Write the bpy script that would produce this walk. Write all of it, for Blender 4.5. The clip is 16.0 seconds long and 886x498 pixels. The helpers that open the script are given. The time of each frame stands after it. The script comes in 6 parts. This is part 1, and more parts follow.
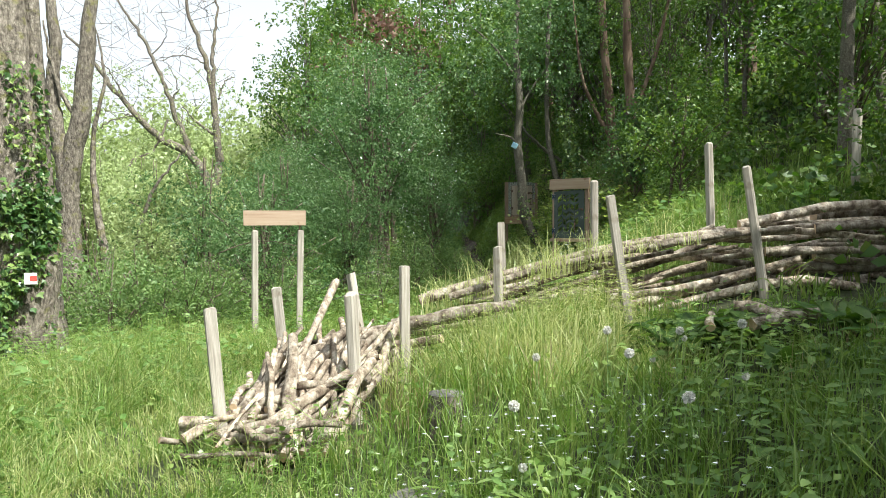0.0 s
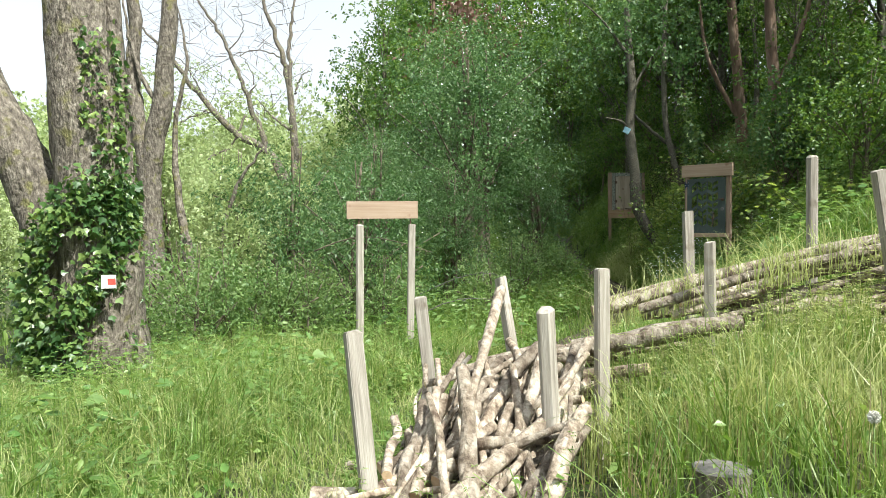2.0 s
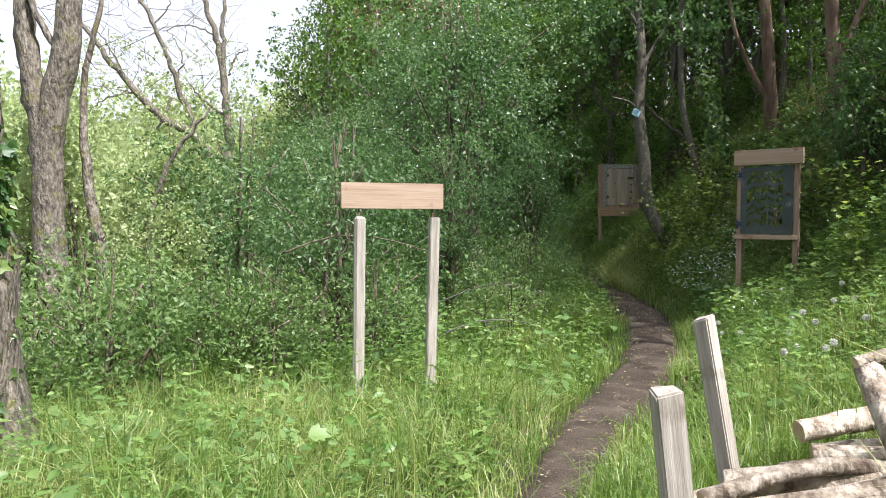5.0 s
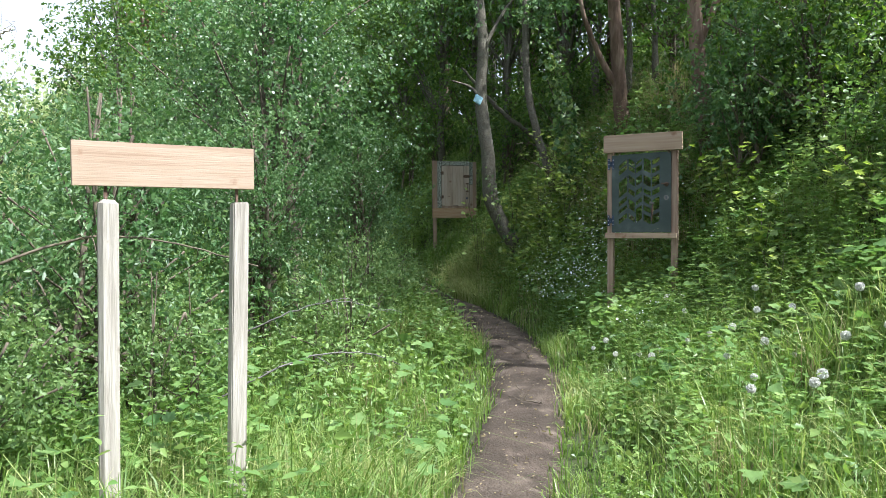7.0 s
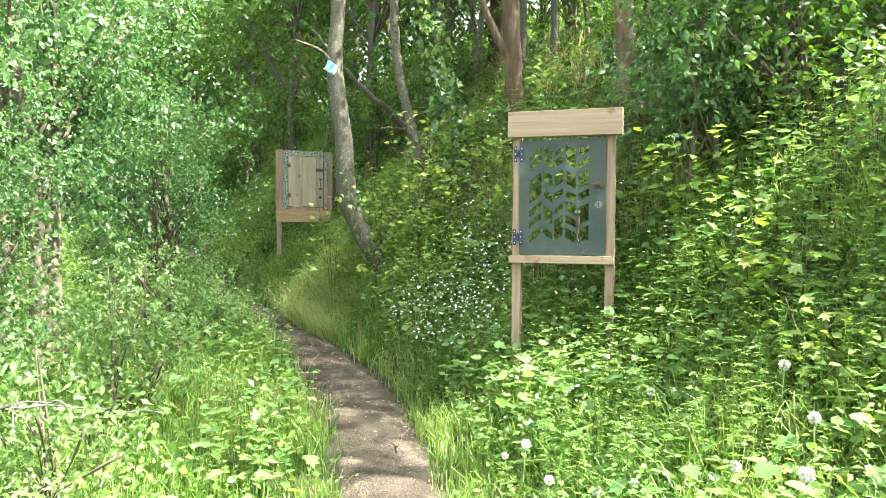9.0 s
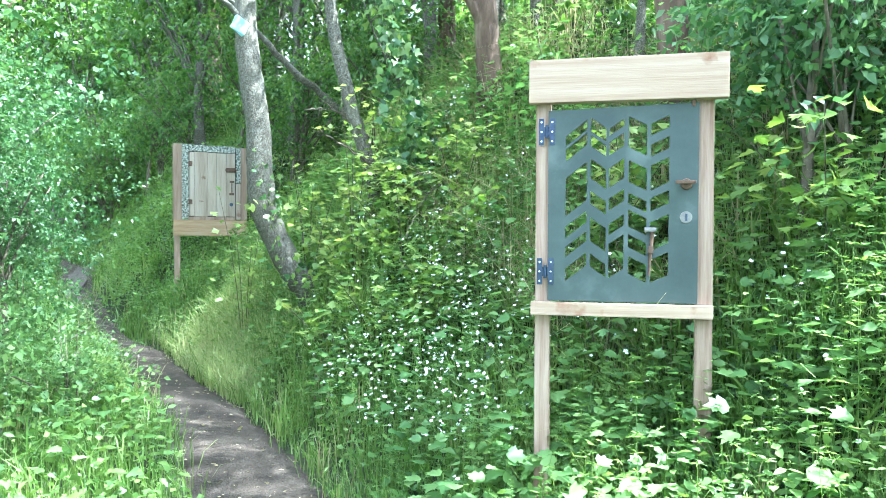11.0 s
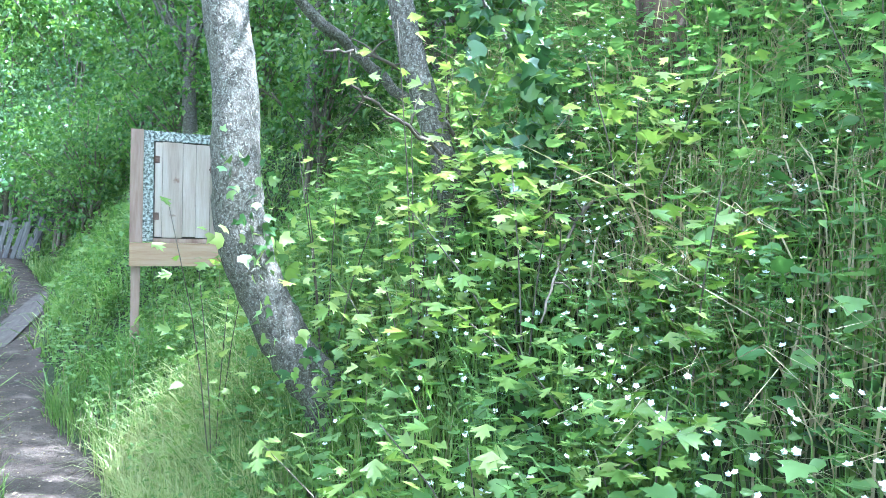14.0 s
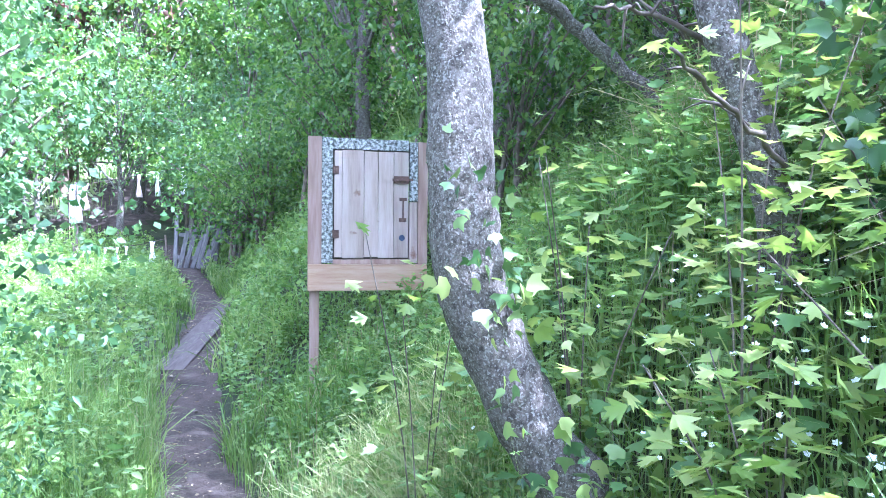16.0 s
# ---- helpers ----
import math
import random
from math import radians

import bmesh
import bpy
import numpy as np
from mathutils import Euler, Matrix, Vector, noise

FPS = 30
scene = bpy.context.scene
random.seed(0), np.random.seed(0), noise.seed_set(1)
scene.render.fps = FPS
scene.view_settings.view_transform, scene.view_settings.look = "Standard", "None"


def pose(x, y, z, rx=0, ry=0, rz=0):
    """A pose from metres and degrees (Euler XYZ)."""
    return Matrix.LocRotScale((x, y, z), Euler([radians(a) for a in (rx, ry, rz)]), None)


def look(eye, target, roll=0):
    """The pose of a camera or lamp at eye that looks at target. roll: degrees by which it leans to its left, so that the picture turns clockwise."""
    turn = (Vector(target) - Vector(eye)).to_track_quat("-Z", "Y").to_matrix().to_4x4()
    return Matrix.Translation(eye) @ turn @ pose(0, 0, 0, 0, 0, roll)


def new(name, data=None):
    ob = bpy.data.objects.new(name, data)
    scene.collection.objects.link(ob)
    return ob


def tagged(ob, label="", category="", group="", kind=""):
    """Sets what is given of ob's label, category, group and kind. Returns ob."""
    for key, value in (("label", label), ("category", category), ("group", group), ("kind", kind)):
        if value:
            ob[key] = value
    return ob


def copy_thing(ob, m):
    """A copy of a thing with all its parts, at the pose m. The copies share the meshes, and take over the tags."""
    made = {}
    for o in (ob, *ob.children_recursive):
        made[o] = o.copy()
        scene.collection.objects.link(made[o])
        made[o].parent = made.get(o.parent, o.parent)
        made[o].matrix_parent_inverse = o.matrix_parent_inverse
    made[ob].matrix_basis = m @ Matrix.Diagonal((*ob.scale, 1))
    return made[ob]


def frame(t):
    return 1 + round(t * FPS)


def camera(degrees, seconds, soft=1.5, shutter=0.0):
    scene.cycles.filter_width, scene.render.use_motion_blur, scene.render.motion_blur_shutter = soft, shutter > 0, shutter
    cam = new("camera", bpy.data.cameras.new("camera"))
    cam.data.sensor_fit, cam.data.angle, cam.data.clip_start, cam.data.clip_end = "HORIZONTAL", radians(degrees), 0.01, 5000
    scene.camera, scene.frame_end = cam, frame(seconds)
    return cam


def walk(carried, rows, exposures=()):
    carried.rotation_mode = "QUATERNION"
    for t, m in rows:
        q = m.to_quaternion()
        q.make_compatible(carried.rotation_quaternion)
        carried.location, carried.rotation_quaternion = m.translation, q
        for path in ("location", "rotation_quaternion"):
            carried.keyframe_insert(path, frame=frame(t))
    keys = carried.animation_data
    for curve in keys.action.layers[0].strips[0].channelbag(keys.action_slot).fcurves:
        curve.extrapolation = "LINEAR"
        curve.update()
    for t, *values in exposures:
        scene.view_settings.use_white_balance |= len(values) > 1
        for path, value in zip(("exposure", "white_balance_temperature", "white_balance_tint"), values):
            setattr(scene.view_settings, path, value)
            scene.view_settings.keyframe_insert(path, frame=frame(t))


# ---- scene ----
cam = camera(61.1, 16.0, soft=0.7)
PATH = [
    (0, (1.168, -1.713, 1.591), (0.952, 0.274, 1.525), -0.2),
    (0.5, (0.88, -1.451, 1.605), (0.624, 0.531, 1.536), -0.3),
    (1, (0.658, -1.015, 1.596), (0.331, 0.956, 1.522), -0.4),
    (1.5, (0.409, -0.632, 1.563), (0.014, 1.328, 1.491), -0.5),
    (2, (0.168, -0.218, 1.537), (-0.222, 1.742, 1.465), -0.5),
    (2.5, (-0.115, 0.237, 1.502), (-0.494, 2.199, 1.425), -0.4),
    (3, (-0.327, 0.679, 1.486), (-0.695, 2.643, 1.411), -0.4),
    (3.2, (-0.386, 0.835, 1.497), (-0.735, 2.803, 1.423), -0.4),
    (5.3, (-1.362, 2.647, 1.497), (-1.556, 4.636, 1.42), 0.1),
    (5.5, (-1.425, 2.818, 1.476), (-1.614, 4.808, 1.405), -0.1),
    (6, (-1.555, 3.322, 1.46), (-1.665, 5.317, 1.391), -0.2),
    (6.5, (-1.524, 3.909, 1.412), (-1.426, 5.906, 1.346), -0.2),
    (7, (-1.464, 4.57, 1.376), (-1.182, 6.55, 1.321), -0.3),
    (7.5, (-1.304, 5.217, 1.432), (-0.882, 7.171, 1.372), -0.7),
    (8, (-1.164, 5.964, 1.483), (-0.652, 7.896, 1.421), -0.5),
    (8.5, (-1.032, 6.703, 1.524), (-0.454, 8.616, 1.461), -0.4),
    (9, (-0.718, 7.5, 1.539), (-0.092, 9.398, 1.478), 0.3),
    (9.2, (-0.709, 7.674, 1.546), (-0.063, 9.566, 1.486), -0.2),
    (11.3, (0.014, 10.341, 1.647), (0.829, 12.166, 1.609), 0.6),
    (11.5, (0.12, 10.578, 1.661), (0.936, 12.404, 1.619), 0.8),
    (12, (0.267, 11.142, 1.673), (1.095, 12.962, 1.64), 0.9),
    (12.5, (0.414, 11.692, 1.737), (1.242, 13.513, 1.705), 0.9),
    (13, (0.611, 12.239, 1.795), (1.44, 14.059, 1.762), 1.0),
    (13.5, (0.667, 12.764, 1.842), (1.451, 14.604, 1.811), 1.0),
    (14, (0.678, 13.263, 1.888), (1.426, 15.118, 1.864), 1.2),
    (14.5, (0.726, 13.702, 1.912), (1.441, 15.57, 1.894), 1.4),
    (15, (0.649, 14.037, 1.952), (1.267, 15.939, 1.925), 1.0),
    (15.5, (0.568, 14.279, 1.995), (1.081, 16.212, 1.961), 0.6),
    (16, (0.57, 14.477, 2.03), (0.93, 16.445, 1.999), 0.5),
]
EXPOSURES = [(0, 1.0, 6050, 5), (3.0, 0.92, 6000, 6), (5.5, 1.0, 5800, 16), (7.0, 1.3, 5550, 11), (8.0, 2.1, 5850, 3), (8.4, 2.5, 6050, 1), (9.0, 2.95, 6200, 0), (11.3, 3.7, 4700, 1), (13.5, 3.88, 4550, 6), (16.0, 3.85, 4450, 32)]
walk(cam, [(t, look(eye, to, lean)) for t, eye, to, lean in PATH], EXPOSURES)

# ---- light ----
SUN_WAY = Vector((0.52, -0.38, 0.9)).normalized()          # from the ground towards the sun
sky_world = bpy.data.worlds.new("sky_world")
scene.world = sky_world
sky_world.use_nodes = True
wn = sky_world.node_tree.nodes
sky = wn.new("ShaderNodeTexSky")
sky.sky_type = "NISHITA"
sky.sun_disc = False
sky.sun_elevation = math.asin(SUN_WAY.z)
sky.sun_rotation = math.atan2(SUN_WAY.x, SUN_WAY.y)
sky.dust_density = 4.0
sky.ozone_density = 0.6
wn["Background"].inputs["Strength"].default_value = 0.11
haze = wn.new("ShaderNodeHueSaturation")
haze.inputs["Saturation"].default_value = 0.1
haze.inputs["Value"].default_value = 1.35
sky_world.node_tree.links.new(sky.outputs[0], haze.inputs["Color"])
sky_world.node_tree.links.new(haze.outputs[0], wn["Background"].inputs["Color"])
sun_data = bpy.data.lights.new("sun", "SUN")
sun_data.energy, sun_data.angle, sun_data.color = 5.0, radians(0.6), (1.0, 0.93, 0.80)
sun = new("sun", sun_data)
sun.matrix_world = look(SUN_WAY * 60, (0, 0, 0))

# ---- the lie of the land ----
def path_z(y):
    return np.interp(y, [-20, 4, 10, 14, 19, 22.6, 26, 31, 37, 44, 70], [0.0, -0.05, -0.16, -0.05, 0.2, 0.5, 0.8, 1.15, 1.9, 2.7, 3.6])


def path_x(y):
    return np.interp(y, [-20, 0, 4, 7.3, 8.75, 11.0, 12.2, 14.2, 16, 17.2, 18.2, 19.4, 20.2, 21, 22.9, 26.4, 31, 36], [-3, -2.2, -1.6, -0.92, -0.52, 0.2, 0.46, 0.72, 0.64, 0.48, 0.28, 0.0, -0.25, -0.38, -0.68, -0.82, -1.8, -3.2])


def path_half(y):
    return np.interp(y, [5.6, 6.6, 9, 15, 19, 21, 24, 31], [0.0, 0.25, 0.36, 0.4, 0.38, 0.31, 0.32, 0.36])


def foot_x(y):
    return np.interp(y, [-20, 0, 5, 9, 11, 13, 16, 18, 20.4, 22.6, 27, 32, 40, 60], [0.5, 0.0, -0.5, 0.4, 1.0, 1.3, 1.15, 0.95, 0.05, -0.45, -0.7, -1.0, 2, 6])


def ground_z(x, y):
    x, y = np.asarray(x, float), np.asarray(y, float)
    d = np.maximum(x - foot_x(y), 0)
    s1 = np.interp(y, [0, 4, 6.5, 10, 13, 15.5, 16.6, 18.2, 19.5, 20.6, 23, 32, 45], [0.2, 0.24, 0.36, 0.4, 0.52, 1.05, 1.65, 1.6, 0.95, 0.7, 1.2, 1.2, 0.3])
    s2 = np.interp(y, [0, 4, 6.5, 10, 13, 15.5, 16.6, 18.2, 19.5, 20.6, 23, 32, 45], [0.2, 0.24, 0.36, 0.8, 1.25, 1.0, 0.95, 1.0, 0.95, 0.8, 1.1, 1.1, 0.3])
    z = path_z(y) + s1 * np.minimum(d, 1) + s2 * np.clip(d - 1, 0, 2.2) + np.interp(y, [0, 6, 9, 13], [0.06, 0.1, 0.3, 0.42]) * np.clip(d - 3.2, 0, 26)
    e = np.maximum(-3.2 - 0.12 * np.maximum(y - 18, 0) - x, 0)
    down = 0.05 * np.minimum(e, 6) + 0.16 * np.clip(e - 6, 0, 14)
    low = np.maximum(z - down, -1.75)
    z = np.where(e > 0, np.minimum(z, low), z)
    far = np.maximum(np.hypot(x + 5, y - 20) - 75, 0)
    z = z + 26 * (1 - np.exp(-(far / 150) ** 2)) 
    near = np.clip(1 - np.abs(x - path_x(y)) / 0.5, 0, 1)
    bump = 0.05 * np.sin(1.9 * x + 0.7 * y) * np.cos(1.3 * y - 0.6 * x) + 0.03 * np.sin(4.1 * x - 2.3 * y)
    heap = 0.2 * np.exp(-((x + 0.3) ** 2 + (y - 3.3) ** 2) / 1.2)
    rise = 1.5 * np.exp(-((x + 6.2) ** 2 / 18 + (y - 42.5) ** 2 / 14))
    return z + heap + rise + bump * (1 - 0.85 * near)


def gz(x, y):
    return float(ground_z(x, y))


# ---- materials ----
def nodes_of(name):
    m = bpy.data.materials.new(name)
    m.use_nodes = True
    t = m.node_tree
    return m, t.nodes, t.links, t.nodes["Principled BSDF"]


def ramp(n, stops):
    r = n.new("ShaderNodeValToRGB")
    e = r.color_ramp.elements
    while len(e) < len(stops):
        e.new(0.5)
    for i, (p, c) in enumerate(stops):
        e[i].position, e[i].color = p, (*c, 1)
    return r


def leaf_mat(name, dark, mid, light, through_it=0.45, rough=0.4):
    m, n, l, p = nodes_of(name)
    g = n.new("ShaderNodeNewGeometry")
    ns = n.new("ShaderNodeTexNoise")
    ns.inputs["Scale"].default_value = 0.9
    ns.inputs["Detail"].default_value = 2
    l.new(g.outputs["Position"], ns.inputs["Vector"])
    mx = n.new("ShaderNodeMath")
    mx.operation = "MULTIPLY_ADD"
    mx.inputs[1].default_value = 0.55
    l.new(g.outputs["Random Per Island"], mx.inputs[0])
    sc = n.new("ShaderNodeMath")
    sc.operation = "MULTIPLY_ADD"
    sc.inputs[1].default_value, sc.inputs[2].default_value = 0.9, -0.22
    l.new(ns.outputs[0], sc.inputs[0])
    l.new(sc.outputs[0], mx.inputs[2])
    r = ramp(n, [(0.0, dark), (0.45, mid), (0.95, light)])
    l.new(mx.outputs[0], r.inputs[0])
    l.new(r.outputs[0], p.inputs["Base Color"])
    p.inputs["Roughness"].default_value = rough
    p.inputs["Specular IOR Level"].default_value = 0.5
    tr = n.new("ShaderNodeBsdfTranslucent")
    hs = n.new("ShaderNodeHueSaturation")
    hs.inputs["Hue"].default_value, hs.inputs["Saturation"].default_value, hs.inputs["Value"].default_value = 0.487, 1.15, 1.5
    l.new(r.outputs[0], hs.inputs["Color"])
    l.new(hs.outputs[0], tr.inputs["Color"])
    mix = n.new("ShaderNodeMixShader")
    mix.inputs[0].default_value = through_it
    l.new(p.outputs[0], mix.inputs[1])
    l.new(tr.outputs[0], mix.inputs[2])
    l.new(mix.outputs[0], n["Material Output"].inputs[0])
    return m


def rough_mat(name, stops, scale=6.0, stretch=(1, 1, 1), rough=0.85, bump=0.4, bump_scale=30.0, detail=6, dist=0.01, vary=0.0, spots=None, metal=0.0, spot_scale=14.0, spot_at=(0.58, 0.66)):
    """Noise-coloured surface with relief; stretch lays the grain along an axis; spots is a second colour in patches."""
    m, n, l, p = nodes_of(name)
    co = n.new("ShaderNodeTexCoord")
    mp = n.new("ShaderNodeMapping")
    mp.inputs["Scale"].default_value = stretch
    l.new(co.outputs["Object"], mp.inputs[0])
    vec = mp.outputs[0]
    if vary:
        oi = n.new("ShaderNodeObjectInfo")
        va = n.new("ShaderNodeVectorMath")
        cm = n.new("ShaderNodeCombineXYZ")
        sm = n.new("ShaderNodeMath")
        sm.operation = "MULTIPLY"
        sm.inputs[1].default_value = 37.0
        l.new(oi.outputs["Random"], sm.inputs[0])
        for k in range(3):
            l.new(sm.outputs[0], cm.inputs[k])
        l.new(vec, va.inputs[0])
        l.new(cm.outputs[0], va.inputs[1])
        vec = va.outputs[0]
    a = n.new("ShaderNodeTexNoise")
    a.inputs["Scale"].default_value, a.inputs["Detail"].default_value, a.inputs["Roughness"].default_value = scale, detail, 0.65
    l.new(vec, a.inputs["Vector"])
    r = ramp(n, stops)
    l.new(a.outputs[0], r.inputs[0])
    col = r.outputs[0]
    if spots:
        b = n.new("ShaderNodeTexNoise")
        b.inputs["Scale"].default_value, b.inputs["Detail"].default_value = spot_scale, 5
        l.new(co.outputs["Object"], b.inputs["Vector"])
        rb = ramp(n, [(spot_at[0], (0, 0, 0)), (spot_at[1], (1, 1, 1))])
        l.new(b.outputs[0], rb.inputs[0])
        mc = n.new("ShaderNodeMix")
        mc.data_type = "RGBA"
        l.new(rb.outputs[0], mc.inputs[0])
        l.new(col, mc.inputs[6])
        mc.inputs[7].default_value = (*spots, 1)
        col = mc.outputs[2]
    if vary:
        hs = n.new("ShaderNodeHueSaturation")
        mr = n.new("ShaderNodeMapRange")
        mr.inputs[3].default_value, mr.inputs[4].default_value = 1 - vary, 1 + vary
        l.new(oi.outputs["Random"], mr.inputs[0])
        l.new(mr.outputs[0], hs.inputs["Value"])
        l.new(col, hs.inputs["Color"])
        col = hs.outputs[0]
    l.new(col, p.inputs["Base Color"])
    p.inputs["Roughness"].default_value = rough
    p.inputs["Metallic"].default_value = metal
    p.inputs["Specular IOR Level"].default_value = 0.3
    c = n.new("ShaderNodeTexNoise")
    c.inputs["Scale"].default_value, c.inputs["Detail"].default_value = bump_scale, 6
    l.new(vec, c.inputs["Vector"])
    bp = n.new("ShaderNodeBump")
    bp.inputs["Strength"].default_value, bp.inputs["Distance"].default_value = bump, dist
    l.new(c.outputs[0], bp.inputs["Height"])
    l.new(bp.outputs[0], p.inputs["Normal"])
    return m


M_SOIL = rough_mat("soil", [(0.3, (0.02, 0.022, 0.01)), (0.5, (0.035, 0.045, 0.015)), (0.7, (0.06, 0.07, 0.025))], 2.0, bump_scale=18, dist=0.03)
M_DIRT = rough_mat("path_dirt", [(0.3, (0.03, 0.022, 0.016)), (0.5, (0.06, 0.044, 0.033)), (0.7, (0.1, 0.077, 0.059))], 3.0, bump=0.9, bump_scale=55, dist=0.03, spots=(0.135, 0.105, 0.082), spot_scale=5.0, spot_at=(0.56, 0.72))
M_PLANK = rough_mat("pale_sawn_wood", [(0.3, (0.275, 0.185, 0.125)), (0.5, (0.35, 0.255, 0.183)), (0.7, (0.41, 0.32, 0.243))], 2.0, (0.5, 14, 14), 0.75, 0.2, 12, vary=0.06, spots=(0.2, 0.1, 0.055), spot_scale=5.5, spot_at=(0.6, 0.7))
M_POST = rough_mat("weathered_post_wood", [(0.3, (0.2, 0.175, 0.145)), (0.5, (0.32, 0.29, 0.25)), (0.7, (0.44, 0.41, 0.36))], 3.0, (18, 18, 0.8), 0.88, 0.35, 14, vary=0.12, spots=(0.22, 0.19, 0.15), spot_scale=7, spot_at=(0.62, 0.72))
M_POST2 = rough_mat("planed_post_wood", [(0.3, (0.19, 0.118, 0.082)), (0.5, (0.28, 0.195, 0.146)), (0.7, (0.36, 0.275, 0.218))], 3.0, (14, 14, 0.7), 0.8, 0.2, 14, vary=0.08, spots=(0.15, 0.085, 0.05), spot_scale=6, spot_at=(0.64, 0.72))
M_BARKLOG = rough_mat("log_bark", [(0.34, (0.085, 0.06, 0.043)), (0.47, (0.23, 0.185, 0.14)), (0.62, (0.43, 0.375, 0.305))], 13.0, (1, 1, 0.6), 0.92, 1.0, 30, dist=0.03, vary=0.45, spots=(0.52, 0.46, 0.38), spot_scale=9, spot_at=(0.57, 0.68))
M_LOGEND = rough_mat("cut_log_end", [(0.35, (0.36, 0.25, 0.15)), (0.65, (0.6, 0.46, 0.31))], 12, rough=0.85, vary=0.15)
M_BARK = rough_mat("grey_bark", [(0.32, (0.045, 0.038, 0.03)), (0.5, (0.145, 0.125, 0.1)), (0.68, (0.28, 0.25, 0.205))], 22, (1, 1, 0.45), 0.92, 1.0, 40, dist=0.04, spots=(0.15, 0.14, 0.06), spot_scale=6, spot_at=(0.57, 0.68))
M_BARKSMOOTH = rough_mat("lichened_smooth_bark", [(0.34, (0.04, 0.034, 0.026)), (0.5, (0.088, 0.077, 0.058)), (0.64, (0.145, 0.132, 0.105))], 48, (1, 1, 0.8), 0.92, 0.9, 80, dist=0.01, spots=(0.2, 0.195, 0.16), spot_scale=110, spot_at=(0.54, 0.62))
M_BARKBROWN = rough_mat("brown_bark", [(0.3, (0.051, 0.034, 0.024)), (0.5, (0.128, 0.085, 0.06)), (0.7, (0.23, 0.17, 0.128))], 6, (1, 1, 0.25), 0.92, 0.8, 22, dist=0.02)
M_TWIG = rough_mat("twig_bark", [(0.3, (0.05, 0.04, 0.03)), (0.7, (0.17, 0.14, 0.1))], 9, rough=0.9, bump=0.3)
M_METAL = rough_mat("grey_green_painted_steel", [(0.3, (0.032, 0.045, 0.044)), (0.5, (0.05, 0.067, 0.063)), (0.7, (0.07, 0.09, 0.084))], 2.5, rough=0.55, bump=0.1, bump_scale=60, dist=0.002, spots=(0.1, 0.122, 0.115), spot_scale=5, spot_at=(0.58, 0.8))
M_HINGE = rough_mat("dark_blue_steel", [(0.3, (0.03, 0.04, 0.07)), (0.7, (0.06, 0.08, 0.13))], 20, rough=0.45, metal=0.6, bump=0.1)
M_SCREW = rough_mat("bright_steel", [(0.3, (0.5, 0.5, 0.52)), (0.7, (0.75, 0.75, 0.76))], 20, rough=0.35, metal=1.0, bump=0.1)
M_ZINC = rough_mat("dull_zinc", [(0.3, (0.12, 0.11, 0.1)), (0.7, (0.26, 0.25, 0.24))], 30, rough=0.6, metal=0.4, bump=0.2)
M_RUST = rough_mat("rusty_iron", [(0.3, (0.05, 0.035, 0.028)), (0.6, (0.13, 0.08, 0.055)), (0.8, (0.24, 0.19, 0.16))], 25, rough=0.7, metal=0.3, bump=0.3)
M_DOORWOOD = rough_mat("bleached_door_wood", [(0.3, (0.24, 0.185, 0.14)), (0.5, (0.35, 0.285, 0.225)), (0.7, (0.42, 0.36, 0.295))], 2.0, (5, 5, 0.5), 0.88, 0.3, 16, vary=0.1, spots=(0.15, 0.085, 0.05), spot_scale=6.5, spot_at=(0.66, 0.73))
M_LICHEN = rough_mat("lichened_wood", [(0.36, (0.04, 0.042, 0.034)), (0.47, (0.14, 0.15, 0.125)), (0.58, (0.4, 0.42, 0.37))], 42, rough=0.95, bump=0.8, bump_scale=60, dist=0.006)
M_FRAMEWOOD = rough_mat("reddish_frame_wood", [(0.3, (0.186, 0.118, 0.081)), (0.5, (0.26, 0.18, 0.13)), (0.7, (0.322, 0.248, 0.192))], 2.4, (7, 7, 0.8), 0.82, 0.2, 16, vary=0.06)
M_SILLWOOD = rough_mat("orange_sill_wood", [(0.3, (0.248, 0.149, 0.081)), (0.5, (0.329, 0.223, 0.13)), (0.7, (0.384, 0.285, 0.186))], 2.4, (1, 8, 12), 0.8, 0.2, 14, spots=(0.186, 0.099, 0.056), spot_scale=6, spot_at=(0.66, 0.74))
M_GREYWOOD = rough_mat("grey_pallet_wood", [(0.3, (0.075, 0.07, 0.065)), (0.6, (0.16, 0.15, 0.14)), (0.8, (0.24, 0.225, 0.21))], 4, (8, 8, 1), 0.9, 0.3, 20, vary=0.15)
M_PATHPLANK = rough_mat("muddy_board", [(0.3, (0.06, 0.047, 0.038)), (0.6, (0.115, 0.095, 0.08)), (0.8, (0.17, 0.145, 0.125))], 4, (8, 1, 8), 0.9, 0.3, 20)
M_CLOTH = rough_mat("white_cloth", [(0.3, (0.62, 0.6, 0.6)), (0.7, (0.82, 0.8, 0.8))], 8, rough=0.9, bump=0.2)
M_CLOTHPINK = rough_mat("faded_pink_cloth", [(0.3, (0.62, 0.42, 0.4)), (0.7, (0.75, 0.6, 0.58))], 8, rough=0.9, bump=0.2)
M_BLUE = rough_mat("pale_blue_plastic", [(0.3, (0.22, 0.42, 0.55)), (0.7, (0.4, 0.6, 0.7))], 8, rough=0.5, bump=0.2)
M_RED = rough_mat("red_paint", [(0.3, (0.5, 0.05, 0.04)), (0.7, (0.62, 0.09, 0.07))], 12, rough=0.7)
M_WHITE = rough_mat("white_paint", [(0.3, (0.66, 0.65, 0.62)), (0.7, (0.8, 0.79, 0.76))], 12, rough=0.7)
